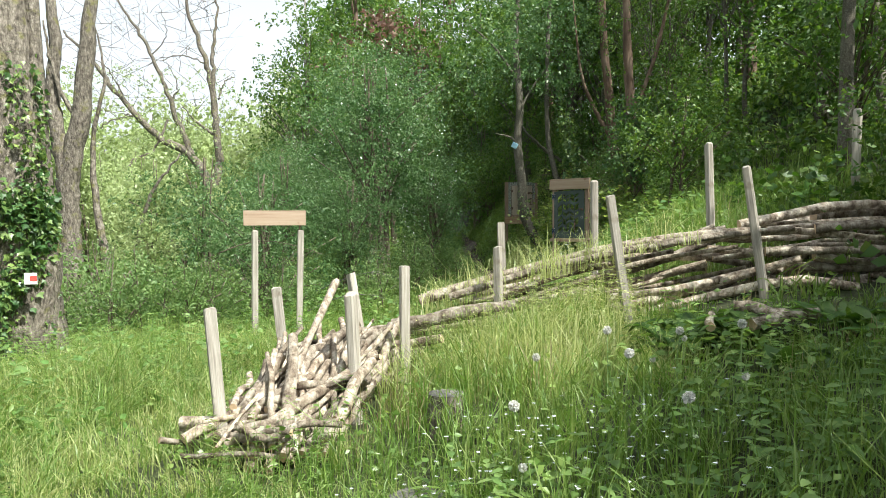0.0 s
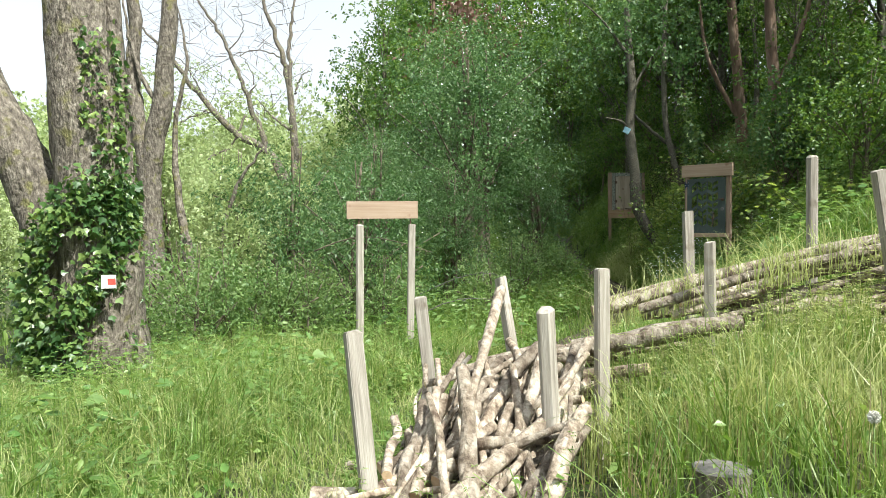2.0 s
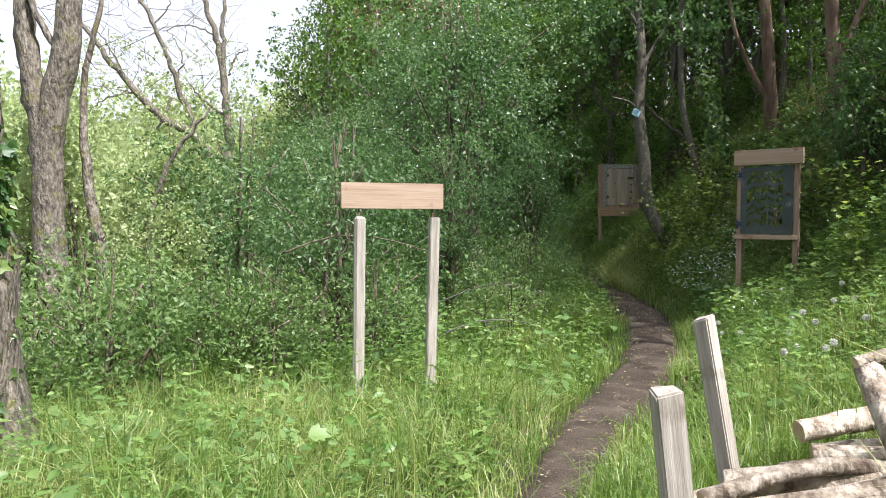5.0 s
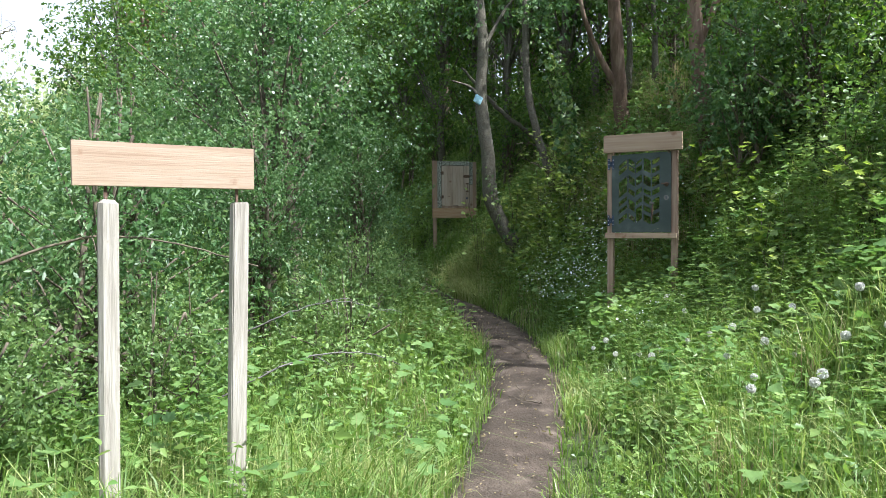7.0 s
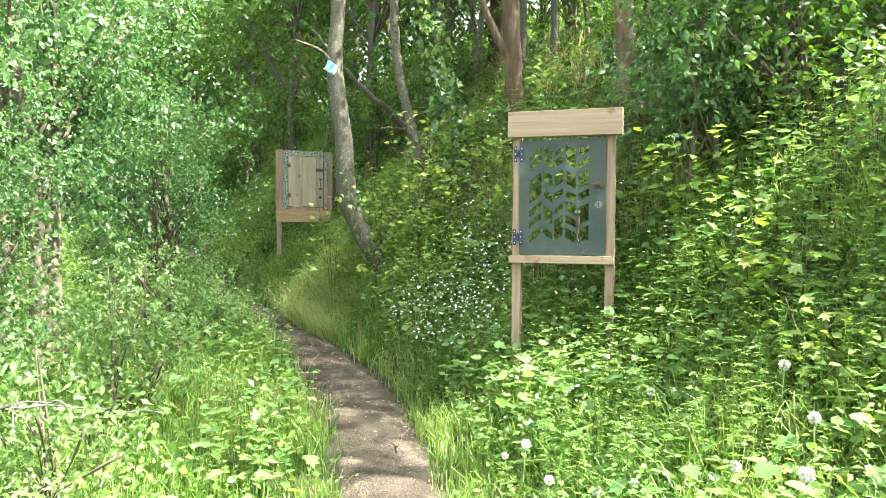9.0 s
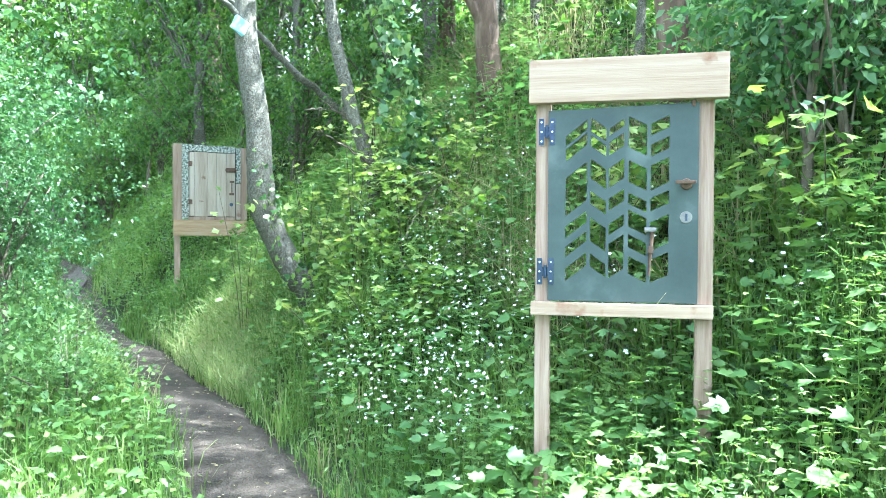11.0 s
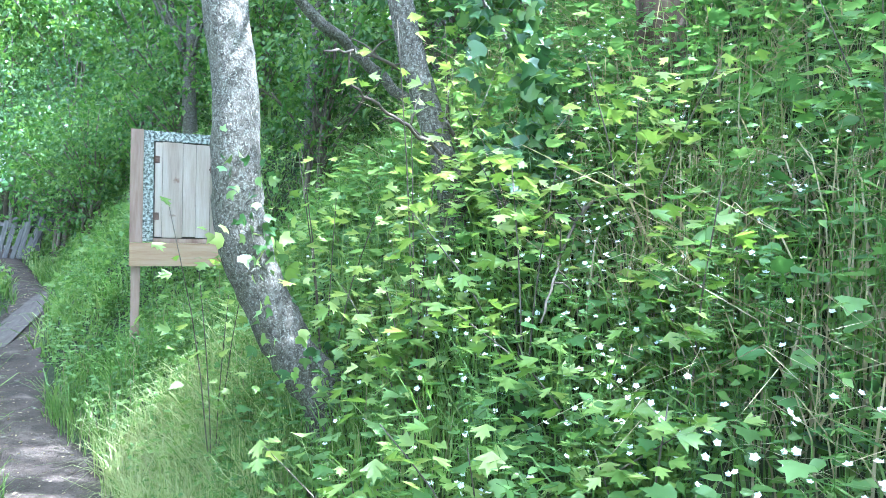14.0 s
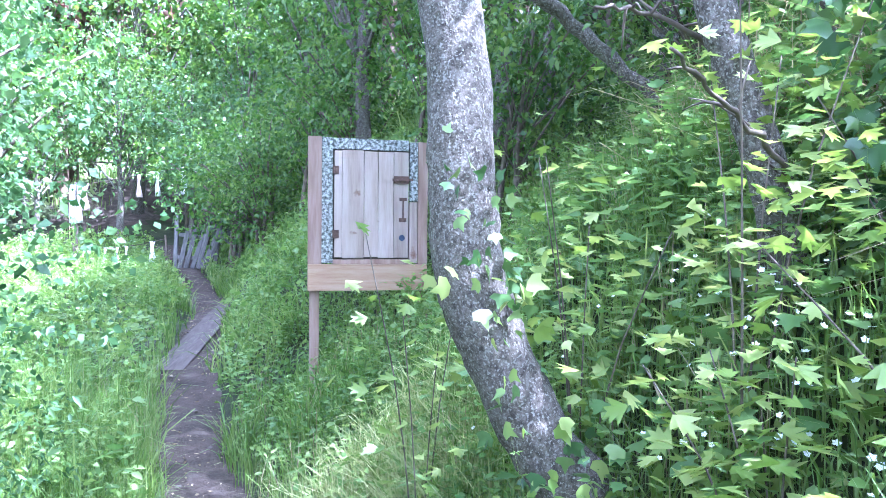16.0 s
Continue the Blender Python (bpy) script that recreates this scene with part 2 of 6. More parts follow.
M_STONE = rough_mat("path_stone", [(0.3, (0.1, 0.082, 0.068)), (0.7, (0.2, 0.17, 0.145))], 9, rough=0.85, vary=0.2)
M_PETAL = rough_mat("white_petal", [(0.3, (0.75, 0.77, 0.82)), (0.7, (0.86, 0.87, 0.9))], 8, rough=0.7, bump=0.0)
M_CLOCK = rough_mat("seed_down", [(0.3, (0.58, 0.57, 0.53)), (0.7, (0.75, 0.74, 0.7))], 30, rough=0.95, bump=0.2)
M_STEM = rough_mat("pale_green_stem", [(0.3, (0.16, 0.24, 0.08)), (0.7, (0.27, 0.36, 0.14))], 8, rough=0.6)

L_GRASS = leaf_mat("grass_blades", (0.06, 0.12, 0.022), (0.13, 0.22, 0.045), (0.31, 0.37, 0.13), 0.42)
L_HERB = leaf_mat("herb_leaves", (0.06, 0.12, 0.026), (0.13, 0.22, 0.05), (0.28, 0.37, 0.11), 0.42)
L_DOCK = leaf_mat("broad_herb_leaves", (0.06, 0.13, 0.03), (0.11, 0.22, 0.05), (0.18, 0.3, 0.09), 0.4)
L_WOOD = leaf_mat("woodland_leaves", (0.024, 0.062, 0.012), (0.062, 0.13, 0.024), (0.17, 0.25, 0.055), 0.42, 0.45)
L_BUSH = leaf_mat("hawthorn_leaves", (0.03, 0.078, 0.024), (0.07, 0.142, 0.045), (0.17, 0.25, 0.1), 0.4, 0.45)
# Light leaf green, paled and greyed further: the valley's haze put into the colour.
L_HAZE_PALE = leaf_mat("haze_pale_leaves", (0.18, 0.24, 0.09), (0.28, 0.35, 0.15), (0.4, 0.46, 0.24), 0.45)
L_FIELD = leaf_mat("field_maple_leaves", (0.065, 0.14, 0.04), (0.125, 0.22, 0.065), (0.24, 0.34, 0.12), 0.45, 0.45)
L_NETTLE = leaf_mat("nettle_leaves", (0.065, 0.135, 0.032), (0.135, 0.23, 0.06), (0.27, 0.37, 0.12), 0.45, 0.45)
L_MAPLE = leaf_mat("maple_leaves", (0.1, 0.18, 0.035), (0.2, 0.29, 0.065), (0.4, 0.45, 0.16), 0.45)
L_IVY = leaf_mat("ivy_leaves", (0.02, 0.055, 0.02), (0.06, 0.125, 0.035), (0.24, 0.32, 0.09), 0.28, 0.35)
L_RED = leaf_mat("copper_leaves", (0.1, 0.06, 0.045), (0.16, 0.095, 0.07), (0.24, 0.16, 0.12), 0.35)
L_DRY = leaf_mat("dry_grass", (0.2, 0.16, 0.09), (0.32, 0.27, 0.15), (0.44, 0.39, 0.23), 0.35)

L_SCRUB = leaf_mat("scrub_leaves", (0.06, 0.12, 0.035), (0.12, 0.2, 0.06), (0.25, 0.33, 0.13), 0.42, 0.5)
# Pale green straw; also stands for sunlit blades, the light put into the colour.
L_LIT_STRAW = leaf_mat("pale_lit_straw", (0.18, 0.24, 0.07), (0.32, 0.37, 0.14), (0.5, 0.51, 0.26), 0.42)

# ---- builders ----
def np_mesh(name, verts, faces, mat, smooth=False):
    """A mesh from an array of vertices and an array of faces that all have the same number of corners."""
    verts, faces = np.asarray(verts, np.float32).reshape(-1, 3), np.asarray(faces, np.int32)
    m, k = faces.shape
    me = bpy.data.meshes.new(name)
    me.vertices.add(len(verts))
    me.vertices.foreach_set("co", verts.ravel())
    me.loops.add(m * k)
    me.loops.foreach_set("vertex_index", faces.ravel())
    me.polygons.add(m)
    me.polygons.foreach_set("loop_start", np.arange(m, dtype=np.int32) * k)
    if smooth:
        me.polygons.foreach_set("use_smooth", np.ones(m, dtype=bool))
    me.materials.append(mat)
    me.update(calc_edges=True)
    return me


def thing(name, at, label, category, group="", kind="", rz=0.0):
    ob = new(name)
    ob.empty_display_size = 0.1
    ob.matrix_basis = pose(*at, 0, 0, rz)
    return tagged(ob, label, category, group, kind)


def part(name, data, parent, label="", m=None):
    ob = new(name, data)
    ob.parent = parent
    if m is not None:
        ob.matrix_basis = m
    if label:
        tagged(ob, label)
    return ob


def bm_mesh(name, bm, mat, smooth=False):
    me = bpy.data.meshes.new(name)
    bmesh.ops.recalc_face_normals(bm, faces=bm.faces)
    bm.to_mesh(me)
    bm.free()
    for f in me.polygons:
        f.use_smooth = smooth
    me.materials.append(mat)
    return me


def box_bm(bm, x0, x1, y0, y1, z0, z1, bevel=0.0, wobble=0.0):
    r = bmesh.ops.create_cube(bm, size=1, matrix=Matrix.Translation(((x0 + x1) / 2, (y0 + y1) / 2, (z0 + z1) / 2)) @ Matrix.Diagonal((x1 - x0, y1 - y0, z1 - z0, 1)))
    vs = r["verts"]
    if wobble:
        for v in vs:
            v.co += Vector([random.uniform(-wobble, wobble) for _ in range(3)])
    if bevel:
        es = list({e for v in vs for e in v.link_edges})
        bmesh.ops.bevel(bm, geom=es, offset=bevel, segments=2, affect="EDGES", profile=0.7)
    return bm


def board(name, mat, x0, x1, y0, y1, z0, z1, bevel=0.004, wobble=0.0015):
    return bm_mesh(name, box_bm(bmesh.new(), x0, x1, y0, y1, z0, z1, bevel, wobble), mat)


def tube_arrays(pts, radii, seg=10, rng=None, rough=0.0, cap=True):
    """A tapered tube along points: vertices and quads; the ends are closed by a collapsed ring."""
    pts, radii = np.asarray(pts, float), np.asarray(radii, float)
    if cap:
        pts = np.vstack([pts[:1], pts, pts[-1:]])
        radii = np.concatenate([[1e-4], radii, [1e-4]])
    n = len(pts)
    tang = np.gradient(pts, axis=0)
    if cap:
        tang[0], tang[1] = tang[2], (pts[2] - pts[1])
        tang[-1], tang[-2] = tang[-3], (pts[-2] - pts[-3])
    tang /= np.linalg.norm(tang, axis=1)[:, None] + 1e-9
    ref = np.array([0.0, 0.0, 1.0]) if abs(tang[n // 2][2]) < 0.8 else np.array([1.0, 0.0, 0.0])
    a = np.cross(tang, ref)
    a /= np.linalg.norm(a, axis=1)[:, None] + 1e-9
    b = np.cross(tang, a)
    th = np.linspace(0, 2 * np.pi, seg, endpoint=False)
    rr = np.repeat(radii[:, None], seg, 1)
    if rough and rng is not None:
        rr = rr * (1 + rough * rng.standard_normal((n, seg)))
    v = pts[:, None, :] + rr[:, :, None] * (np.cos(th)[None, :, None] * a[:, None, :] + np.sin(th)[None, :, None] * b[:, None, :])
    i = np.arange(n - 1)[:, None] * seg
    j = np.arange(seg)[None, :]
    k = (j + 1) % seg
    f = np.stack([i + j, i + k, i + seg + k, i + seg + j], -1).reshape(-1, 4)
    return v.reshape(-1, 3), f


def used(v, f):
    """Only the vertices that the faces need, joined where they meet at a cap's centre."""
    k, inv = np.unique(f, return_inverse=True)
    return v[k], inv.reshape(f.shape)


def merge(parts):
    vs, fs, o = [], [], 0
    for v, f in parts:
        vs.append(v)
        fs.append(f + o)
        o += len(v)
    return np.vstack(vs), np.vstack(fs)


def curve_pts(p, n=14):
    """Catmull-Rom through the points p (any width, so radii may ride along)."""
    p = np.asarray(p, float)
    q = np.vstack([2 * p[0] - p[1], p, 2 * p[-1] - p[-2]])
    out = []
    segs = len(p) - 1
    for s in np.linspace(0, segs - 1e-6, n):
        i = int(s)
        t = s - i
        a, b, c, d = q[i:i + 4]
        out.append(0.5 * (2 * b + (c - a) * t + (2 * a - 5 * b + 4 * c - d) * t * t + (3 * b - a - 3 * c + d) * t ** 3))
    return np.array(out)


def limb(p, n=14, seg=10, rng=None, rough=0.05, crook=0.0):
    """Tube through rows (x, y, z, radius); crook bends it at random, in metres."""
    q = curve_pts(p, n)
    if crook:
        q[1:-1, :3] += rng.normal(0, crook, (n - 2, 3))
    return tube_arrays(q[:, :3], np.maximum(q[:, 3], 0.002), seg, rng, rough)


def unit(v):
    return v / (np.linalg.norm(v, axis=-1, keepdims=True) + 1e-9)


def leaf_arrays(base, way, size, width, rng, fold=0.25, droop=0.2):
    """Folded leaf blades: base points, directions, lengths."""
    n = len(base)
    way = unit(way)
    side = unit(np.cross(way, rng.standard_normal((n, 3))))
    up = np.cross(side, way)
    s = np.asarray(size).reshape(-1, 1) * np.ones((n, 1))
    mid = base + way * s * 0.45
    tip = base + way * s - np.array([0, 0, 1]) * s * droop
    l = mid + side * s * width * 0.5 + up * s * fold * 0.3
    r = mid - side * s * width * 0.5 + up * s * fold * 0.3
    v = np.stack([base, l, tip, r], 1).reshape(-1, 3)
    o = np.arange(n)[:, None] * 4
    f = np.concatenate([o + [0, 2, 1], o + [0, 3, 2]], 1).reshape(-1, 3)
    return v, f


LOBED = np.array([(0, 0), (0.12, -0.38), (0.45, -0.52), (0.55, -0.2), (1, 0), (0.55, 0.2), (0.45, 0.52), (0.12, 0.38)])
PALMATE = np.array([(0, 0), (0.1, -0.3), (0.38, -0.5), (0.46, -0.3), (0.72, -0.36), (0.7, -0.16), (1, 0), (0.7, 0.16), (0.72, 0.36), (0.46, 0.3), (0.38, 0.5), (0.1, 0.3)])
OVAL = np.array([(0, 0), (0.28, -0.3), (0.65, -0.24), (1, 0), (0.65, 0.24), (0.28, 0.3)])


def cut_leaves(base, way, size, shape, rng, level=0.6):
    """Leaves of a given outline, cupped a little, held more or less level."""
    n, k = len(base), len(shape)
    way = unit(way)
    up = unit(rng.standard_normal((n, 3)) * (1 - level) + np.array([0, 0, 1.0]) * level)
    side = unit(np.cross(way, up))
    nrm = np.cross(side, way)
    s = np.asarray(size).reshape(-1, 1, 1) * np.ones((n, 1, 1))
    p, q = shape[None, :, :1], shape[None, :, 1:]
    v = base[:, None, :] + s * (way[:, None, :] * p + side[:, None, :] * q + nrm[:, None, :] * (0.18 * np.abs(q) - 0.14 * p * p))
    o = np.arange(n)[:, None, None] * k
    j = np.arange(1, k - 1)[None, :, None]
    f = np.concatenate([np.zeros_like(j), j, j + 1], -1) + o
    return v.reshape(-1, 3), f.reshape(-1, 3)


def twig_leaves(centres, axes, per, length, size, width, rng, spread=0.9):
    """Leaves set along short twigs."""
    n = len(centres)
    axes = unit(axes)
    t = rng.uniform(-0.5, 0.5, (n, per))
    p = centres[:, None, :] + axes[:, None, :] * (t * length)[:, :, None]
    w = axes[:, None, :] * 0.6 + rng.standard_normal((n, per, 3)) * spread
    p = p + rng.standard_normal((n, per, 3)) * size * 0.25
    sz = size * rng.uniform(0.6, 1.25, n * per)
    return leaf_arrays(p.reshape(-1, 3), w.reshape(-1, 3), sz, width, rng)


def crown_points(rng, clumps, per, rx, ry, rz, cz, spread, shell=0.55, low=-0.9):
    d = unit(rng.standard_normal((clumps, 3)))
    d[:, 2] = np.where(d[:, 2] < low, -d[:, 2], d[:, 2])
    r = (shell + (1 - shell) * rng.random((clumps, 1))) * (0.8 + 0.35 * rng.random((clumps, 1)))
    c = d * r * np.array([rx, ry, rz]) + np.array([0, 0, cz])
    p = c[:, None, :] + rng.standard_normal((clumps, per, 3)) * spread * np.array([1, 1, 0.65])
    ax = d[:, None, :] + rng.standard_normal((clumps, per, 3)) * 0.7
    return c, p.reshape(-1, 3), ax.reshape(-1, 3)


def make_tree(name, seed, height, girth, rx, ry, rz, cz, clumps, twigs, per, size, leaf, bark, label, category="tree", width=0.6, spread=0.45, shell=0.5, lean=(0, 0), stems=1, group="", twig_len=0.35, limbs=26):
    """A tree or bush at the origin: trunk with limbs, and a crown of leaves on twigs."""
    rng = np.random.default_rng(seed)
    root = thing(name, (0, 0, 0), label, category, group)
    c, p, ax = crown_points(rng, clumps, twigs, rx, ry, rz, cz, spread, shell)
    c += np.array([lean[0], lean[1], 0])
    p += np.array([lean[0], lean[1], 0])
    tubes = []
    for s in range(stems):
        off = rng.uniform(-0.25, 0.25, 2) * (stems > 1)
        top = np.array([lean[0] * 0.9, lean[1] * 0.9]) + (rng.uniform(-0.5, 0.5, 2) * rx * 0.5 if stems > 1 else 0)
        k = np.linspace(0, 1, 6)
        rows = [(off[0] + (top[0] - off[0]) * t ** 1.4 + rng.normal() * 0.05 * height * 0.1, off[1] + (top[1] - off[1]) * t ** 1.4 + rng.normal() * 0.05 * height * 0.1, -0.25 + t * (height * 0.93 + 0.25), girth * (1.25 if t == 0 else 1 - 0.85 * t)) for t in k]
        tubes.append(limb(rows, 14, 9, rng))
        tr = np.array(rows)
        for i in rng.choice(clumps, min(limbs // stems, clumps), replace=False):
            e = c[i]
            h = min(max(0.25, e[2] / height - 0.22), 0.85)
            b = np.array([np.interp(h, k, tr[:, q]) for q in range(3)])
            g = np.interp(h, k, tr[:, 3]) * 0.45
            m = (b + e) / 2 + np.array([0, 0, 0.12 * np.linalg.norm(e - b)]) * rng.uniform(-0.5, 1)
            tubes.append(limb([(*b, g), (*m, g * 0.6), (*e, 0.012)], 7, 5, rng))
    v, f = merge(tubes)
    part("trunk", np_mesh("trunk", v, f, bark, True), root)
    v, f = twig_leaves(p, ax, per, twig_len, size, width, rng)
    part("crown", np_mesh("crown", v, f, leaf), root)
    return root


# ---- ground ----
def graded(inner0, inner1, step, far):
    mid = np.arange(inner0, inner1 + 1e-6, step)
    out = step * (1.16 ** np.arange(1, 60)).cumsum()
    out = out[out < far]
    return np.concatenate([inner0 - out[::-1], mid, inner1 + out])


gx, gy = graded(-3, 4, 0.13, 1600), graded(0, 32, 0.2, 1600)
GX, GY = np.meshgrid(gx, gy)
carve = 0.07 * np.clip(1.25 - np.abs(GX - path_x(GY)) / np.maximum(path_half(GY), 0.02), 0, 0.5) / 0.5
GV = np.stack([GX, GY, ground_z(GX, GY) - carve], -1).reshape(-1, 3)
nx, ny = len(gx), len(gy)
ii = (np.arange(ny - 1)[:, None] * nx + np.arange(nx - 1)[None, :]).reshape(-1, 1)
ground = new("ground", np_mesh("ground", GV, ii + np.array([[0, 1, nx + 1, nx]]), M_SOIL, True))
tagged(ground, "dark soil and moss under grass, rising to a wooded bank", "ground", kind="structure")


def strip(name, ys, cx, half, z_off, mat, n=9, wob=0.05):
    rng = np.random.default_rng(5)
    rows = []
    for y in ys:
        a, b = -half(y) * (1 + rng.normal() * wob), half(y) * (1 + rng.normal() * wob)
        for k in np.linspace(0, 1, n):
            x = cx(y) + a + (b - a) * k
            edge = (2 * k - 1) ** 4
            rows.append((x, y, gz(x, y) + z_off * (1 - 2.6 * edge) + 0.012 * math.sin(9 * x + 5 * y) * (1 - edge)))
    m = len(ys)
    i = (np.arange(m - 1)[:, None] * n + np.arange(n - 1)[None, :]).reshape(-1, 1)
    return new(name, np_mesh(name, rows, i + np.array([[0, 1, n + 1, n]]), mat, True))


tagged(strip("path", np.arange(5.8, 35.5, 0.12), path_x, path_half, 0.03, M_DIRT, 11), "narrow trodden brown dirt footpath with dappled shade", "path", kind="structure")
tagged(strip("dirt_clearing", np.arange(36.5, 44, 0.4), lambda y: -5.2 + 0.2 * (y - 40), lambda y: 0.2 + 2.2 * math.sin(math.pi * (y - 36.3) / 8), 0.05, M_DIRT, 11, 0.12), "bare trampled earth clearing behind the gate", "ground", kind="structure")
wm, wnn, wl, wp = nodes_of("stream_water")
wp.inputs["Base Color"].default_value = (0.05, 0.06, 0.05, 1)
wp.inputs["Roughness"].default_value = 0.08
wnz = wnn.new("ShaderNodeTexNoise")
wnz.inputs["Scale"].default_value = 3.0
wbp = wnn.new("ShaderNodeBump")
wbp.inputs["Strength"].default_value = 0.25
wl.new(wnz.outputs[0], wbp.inputs["Height"])
wl.new(wbp.outputs[0], wp.inputs["Normal"])
def stream_x(y):
    y = np.asarray(y, float)
    return -21.5 - 0.55 * (y - 33) * (y > 33) - 0.1 * (y - 33) * (y <= 33) + 0.8 * np.sin(y * 0.3)


rows = []
for y in np.arange(8, 90, 2.0):
    cx = float(stream_x(y))
    rows += [(cx - 3.0, y, -1.62), (cx + 3.0, y, -1.62)]
k = np.arange(len(rows) // 2 - 1)[:, None] * 2
tagged(new("water", np_mesh("water", rows, k + np.array([[0, 1, 3, 2]]), wm)), "shallow stream glinting between grassy banks", "stream", kind="structure")

# ---- signboard frame by the path: plank on two posts ----
def post_mesh(name, mat, w, d, h, sides=4, top=0.006, rng=None):
    bm = bmesh.new()
    box_bm(bm, -w / 2, w / 2, -d / 2, d / 2, 0, h, 0)
    for v in bm.verts:
        v.co.x += random.uniform(-0.004, 0.004)
        v.co.y += random.uniform(-0.004, 0.004)
        if v.co.z > h / 2:
            v.co.z += random.uniform(-top, top)
    bmesh.ops.bevel(bm, geom=[e for e in bm.edges], offset=min(w, d) * (0.22 if sides == 8 else 0.08), segments=2 if sides == 4 else 1, affect="EDGES")
    return bm_mesh(name, bm, mat)


b1 = thing("sign_frame", (-2.65, 8.19, gz(-2.4, 8.3)), "pale plank sign header fixed on two bare weathered posts", "sign frame", rz=24.9)
z0 = gz(-2.4, 8.3)
part("header_plank", board("header_plank", M_PLANK, 0, 0.85, 0.0, 0.042, 1.582 - z0, 1.788 - z0, 0.003), b1, "pale knotty sawn plank")
part("post", post_mesh("post", M_POST, 0.088, 0.085, 1.515 - z0 + 0.35, 8), b1, m=pose(0.133, 0.03, -0.35, 0, 0.6, 0))
part("post", post_mesh("post", M_POST, 0.082, 0.08, 1.515 - z0 + 0.35, 4), b1, m=pose(0.735, 0.03, -0.35, 0, 1.4, 0))
for px in (0.145, 0.765):
    part("pin", board("pin", M_RUST, px - 0.006, px + 0.006, 0.02, 0.032, 1.48 - z0, 1.6 - z0, 0), b1, "dark iron pin")

# ---- frame with the cut-out steel door ----
z0 = gz(2.0, 12.8)
b2 = thing("door_frame_display", (1.681, 13.083, z0), "timber frame holding a grey-green steel door with chevron cut-outs", "display frame", rz=-36.9)
part("header_plank", board("header_plank", M_PLANK, 0, 0.893, -0.052, 0.0, 2.246 - z0, 2.45 - z0, 0.004), b2, "thick pale sawn header plank")
part("post", post_mesh("post", M_POST2, 0.066, 0.07, 2.30 - z0 + 0.4), b2, m=pose(0.063, 0.037, -0.4))
part("post", post_mesh("post", M_POST2, 0.072, 0.07, 2.30 - z0 + 0.4), b2, m=pose(0.80, 0.037, -0.4))
part("sill_rail", board("sill_rail", M_PLANK, 0.012, 0.835, -0.05, -0.001, 1.25 - z0, 1.312 - z0, 0.006), b2, "chipped timber sill rail")


def chevron_panel(x0, x1, z_bot, z_top, y0, y1):
    """Steel sheet with slanting slots cut out in five columns: strips and bars, butted edge to edge."""
    bm = bmesh.new()
    W, H = x1 - x0, z_top - z_bot

    seen = {}

    def vert(u, v):
        key = (round(u, 4), round(v, 4))
        if key not in seen:
            seen[key] = bm.verts.new((x0 + u * W, y0, z_top - v * H))
        return seen[key]

    def sheet(q):
        out = []
        for p in q:
            w = vert(*p)
            if w not in out:
                out.append(w)
        bm.faces.new(out)

    top, bot = 0.045, 0.91
    cols = [(0.12, 0.265, -0.085, [0.155, 0.205, 0.222, 0.282, 0.37, 0.565, 0.62, 0.678, 0.725, 0.775, 0.835, 0.9]),
            (0.29, 0.395, 0.055, [0.06, 0.13, 0.15, 0.205, 0.27, 0.37, 0.435, 0.5, 0.57, 0.69, 0.755, 0.82]),
            (0.415, 0.515, -0.05, [0.12, 0.155, 0.19, 0.255, 0.32, 0.42, 0.475, 0.535, 0.605, 0.66, 0.705, 0.88]),
            (0.545, 0.665, 0.045, [0.06, 0.215, 0.28, 0.39, 0.445, 0.5, 0.53, 0.615, 0.655, 0.72, 0.765, 0.855]),
            (0.69, 0.81, -0.042, [0.1, 0.16, 0.205, 0.265, 0.31, 0.435, 0.475, 0.54, 0.595, 0.74, 0.785, 0.9])]
    left, right = [], []
    for u0, u1, slant, cuts in cols:
        v = [top] + cuts + [bot]
        w = [top] + [min(max(c + slant, top + 0.004), bot - 0.004) for c in cuts] + [bot]
        left.append(v)
        right.append(w)
        for i in range(0, len(v), 2):
            sheet([(u0, v[i]), (u0, v[i + 1]), (u1, w[i + 1]), (u1, w[i])])
    edges = [(0.0, [top, bot])] + [(c[1], w) for c, w in zip(cols, right)]
    starts = [(c[0], v) for c, v in zip(cols, left)] + [(1.0, [top, bot])]
    for (ua, va), (ub, vb) in zip(edges, starts):
        sheet([(ua, v) for v in va] + [(ub, v) for v in vb[::-1]])
    line = [(0.0, top)] + [p for c in cols for p in ((c[0], top), (c[1], top))] + [(1.0, top)]
    sheet([(1.0, 0.0), (0.0, 0.02)] + line)
    line = [(u, bot) for u, v in line]
    sheet(line + [(1.0, 1.0), (0.0, 1.0)])
    r = bmesh.ops.extrude_face_region(bm, geom=list(bm.faces))
    bmesh.ops.translate(bm, verts=[e for e in r["geom"] if isinstance(e, bmesh.types.BMVert)], vec=(0, y1 - y0, 0))
    return bm


panel = part("steel_door", bm_mesh("steel_door", chevron_panel(0.09, 0.768, 1.318 - z0, 2.232 - z0, -0.022, -0.014), M_METAL), b2, "grey-green painted steel sheet with slanting slots")


def disc_bm(bm, x, y, z, r, h, seg=18, r2=None):
    m = Matrix.Translation((x, y, z)) @ Matrix.Rotation(radians(90), 4, "X")
    bmesh.ops.create_cone(bm, cap_ends=True, segments=seg, radius1=r, radius2=r if r2 is None else r2, depth=h, matrix=m)


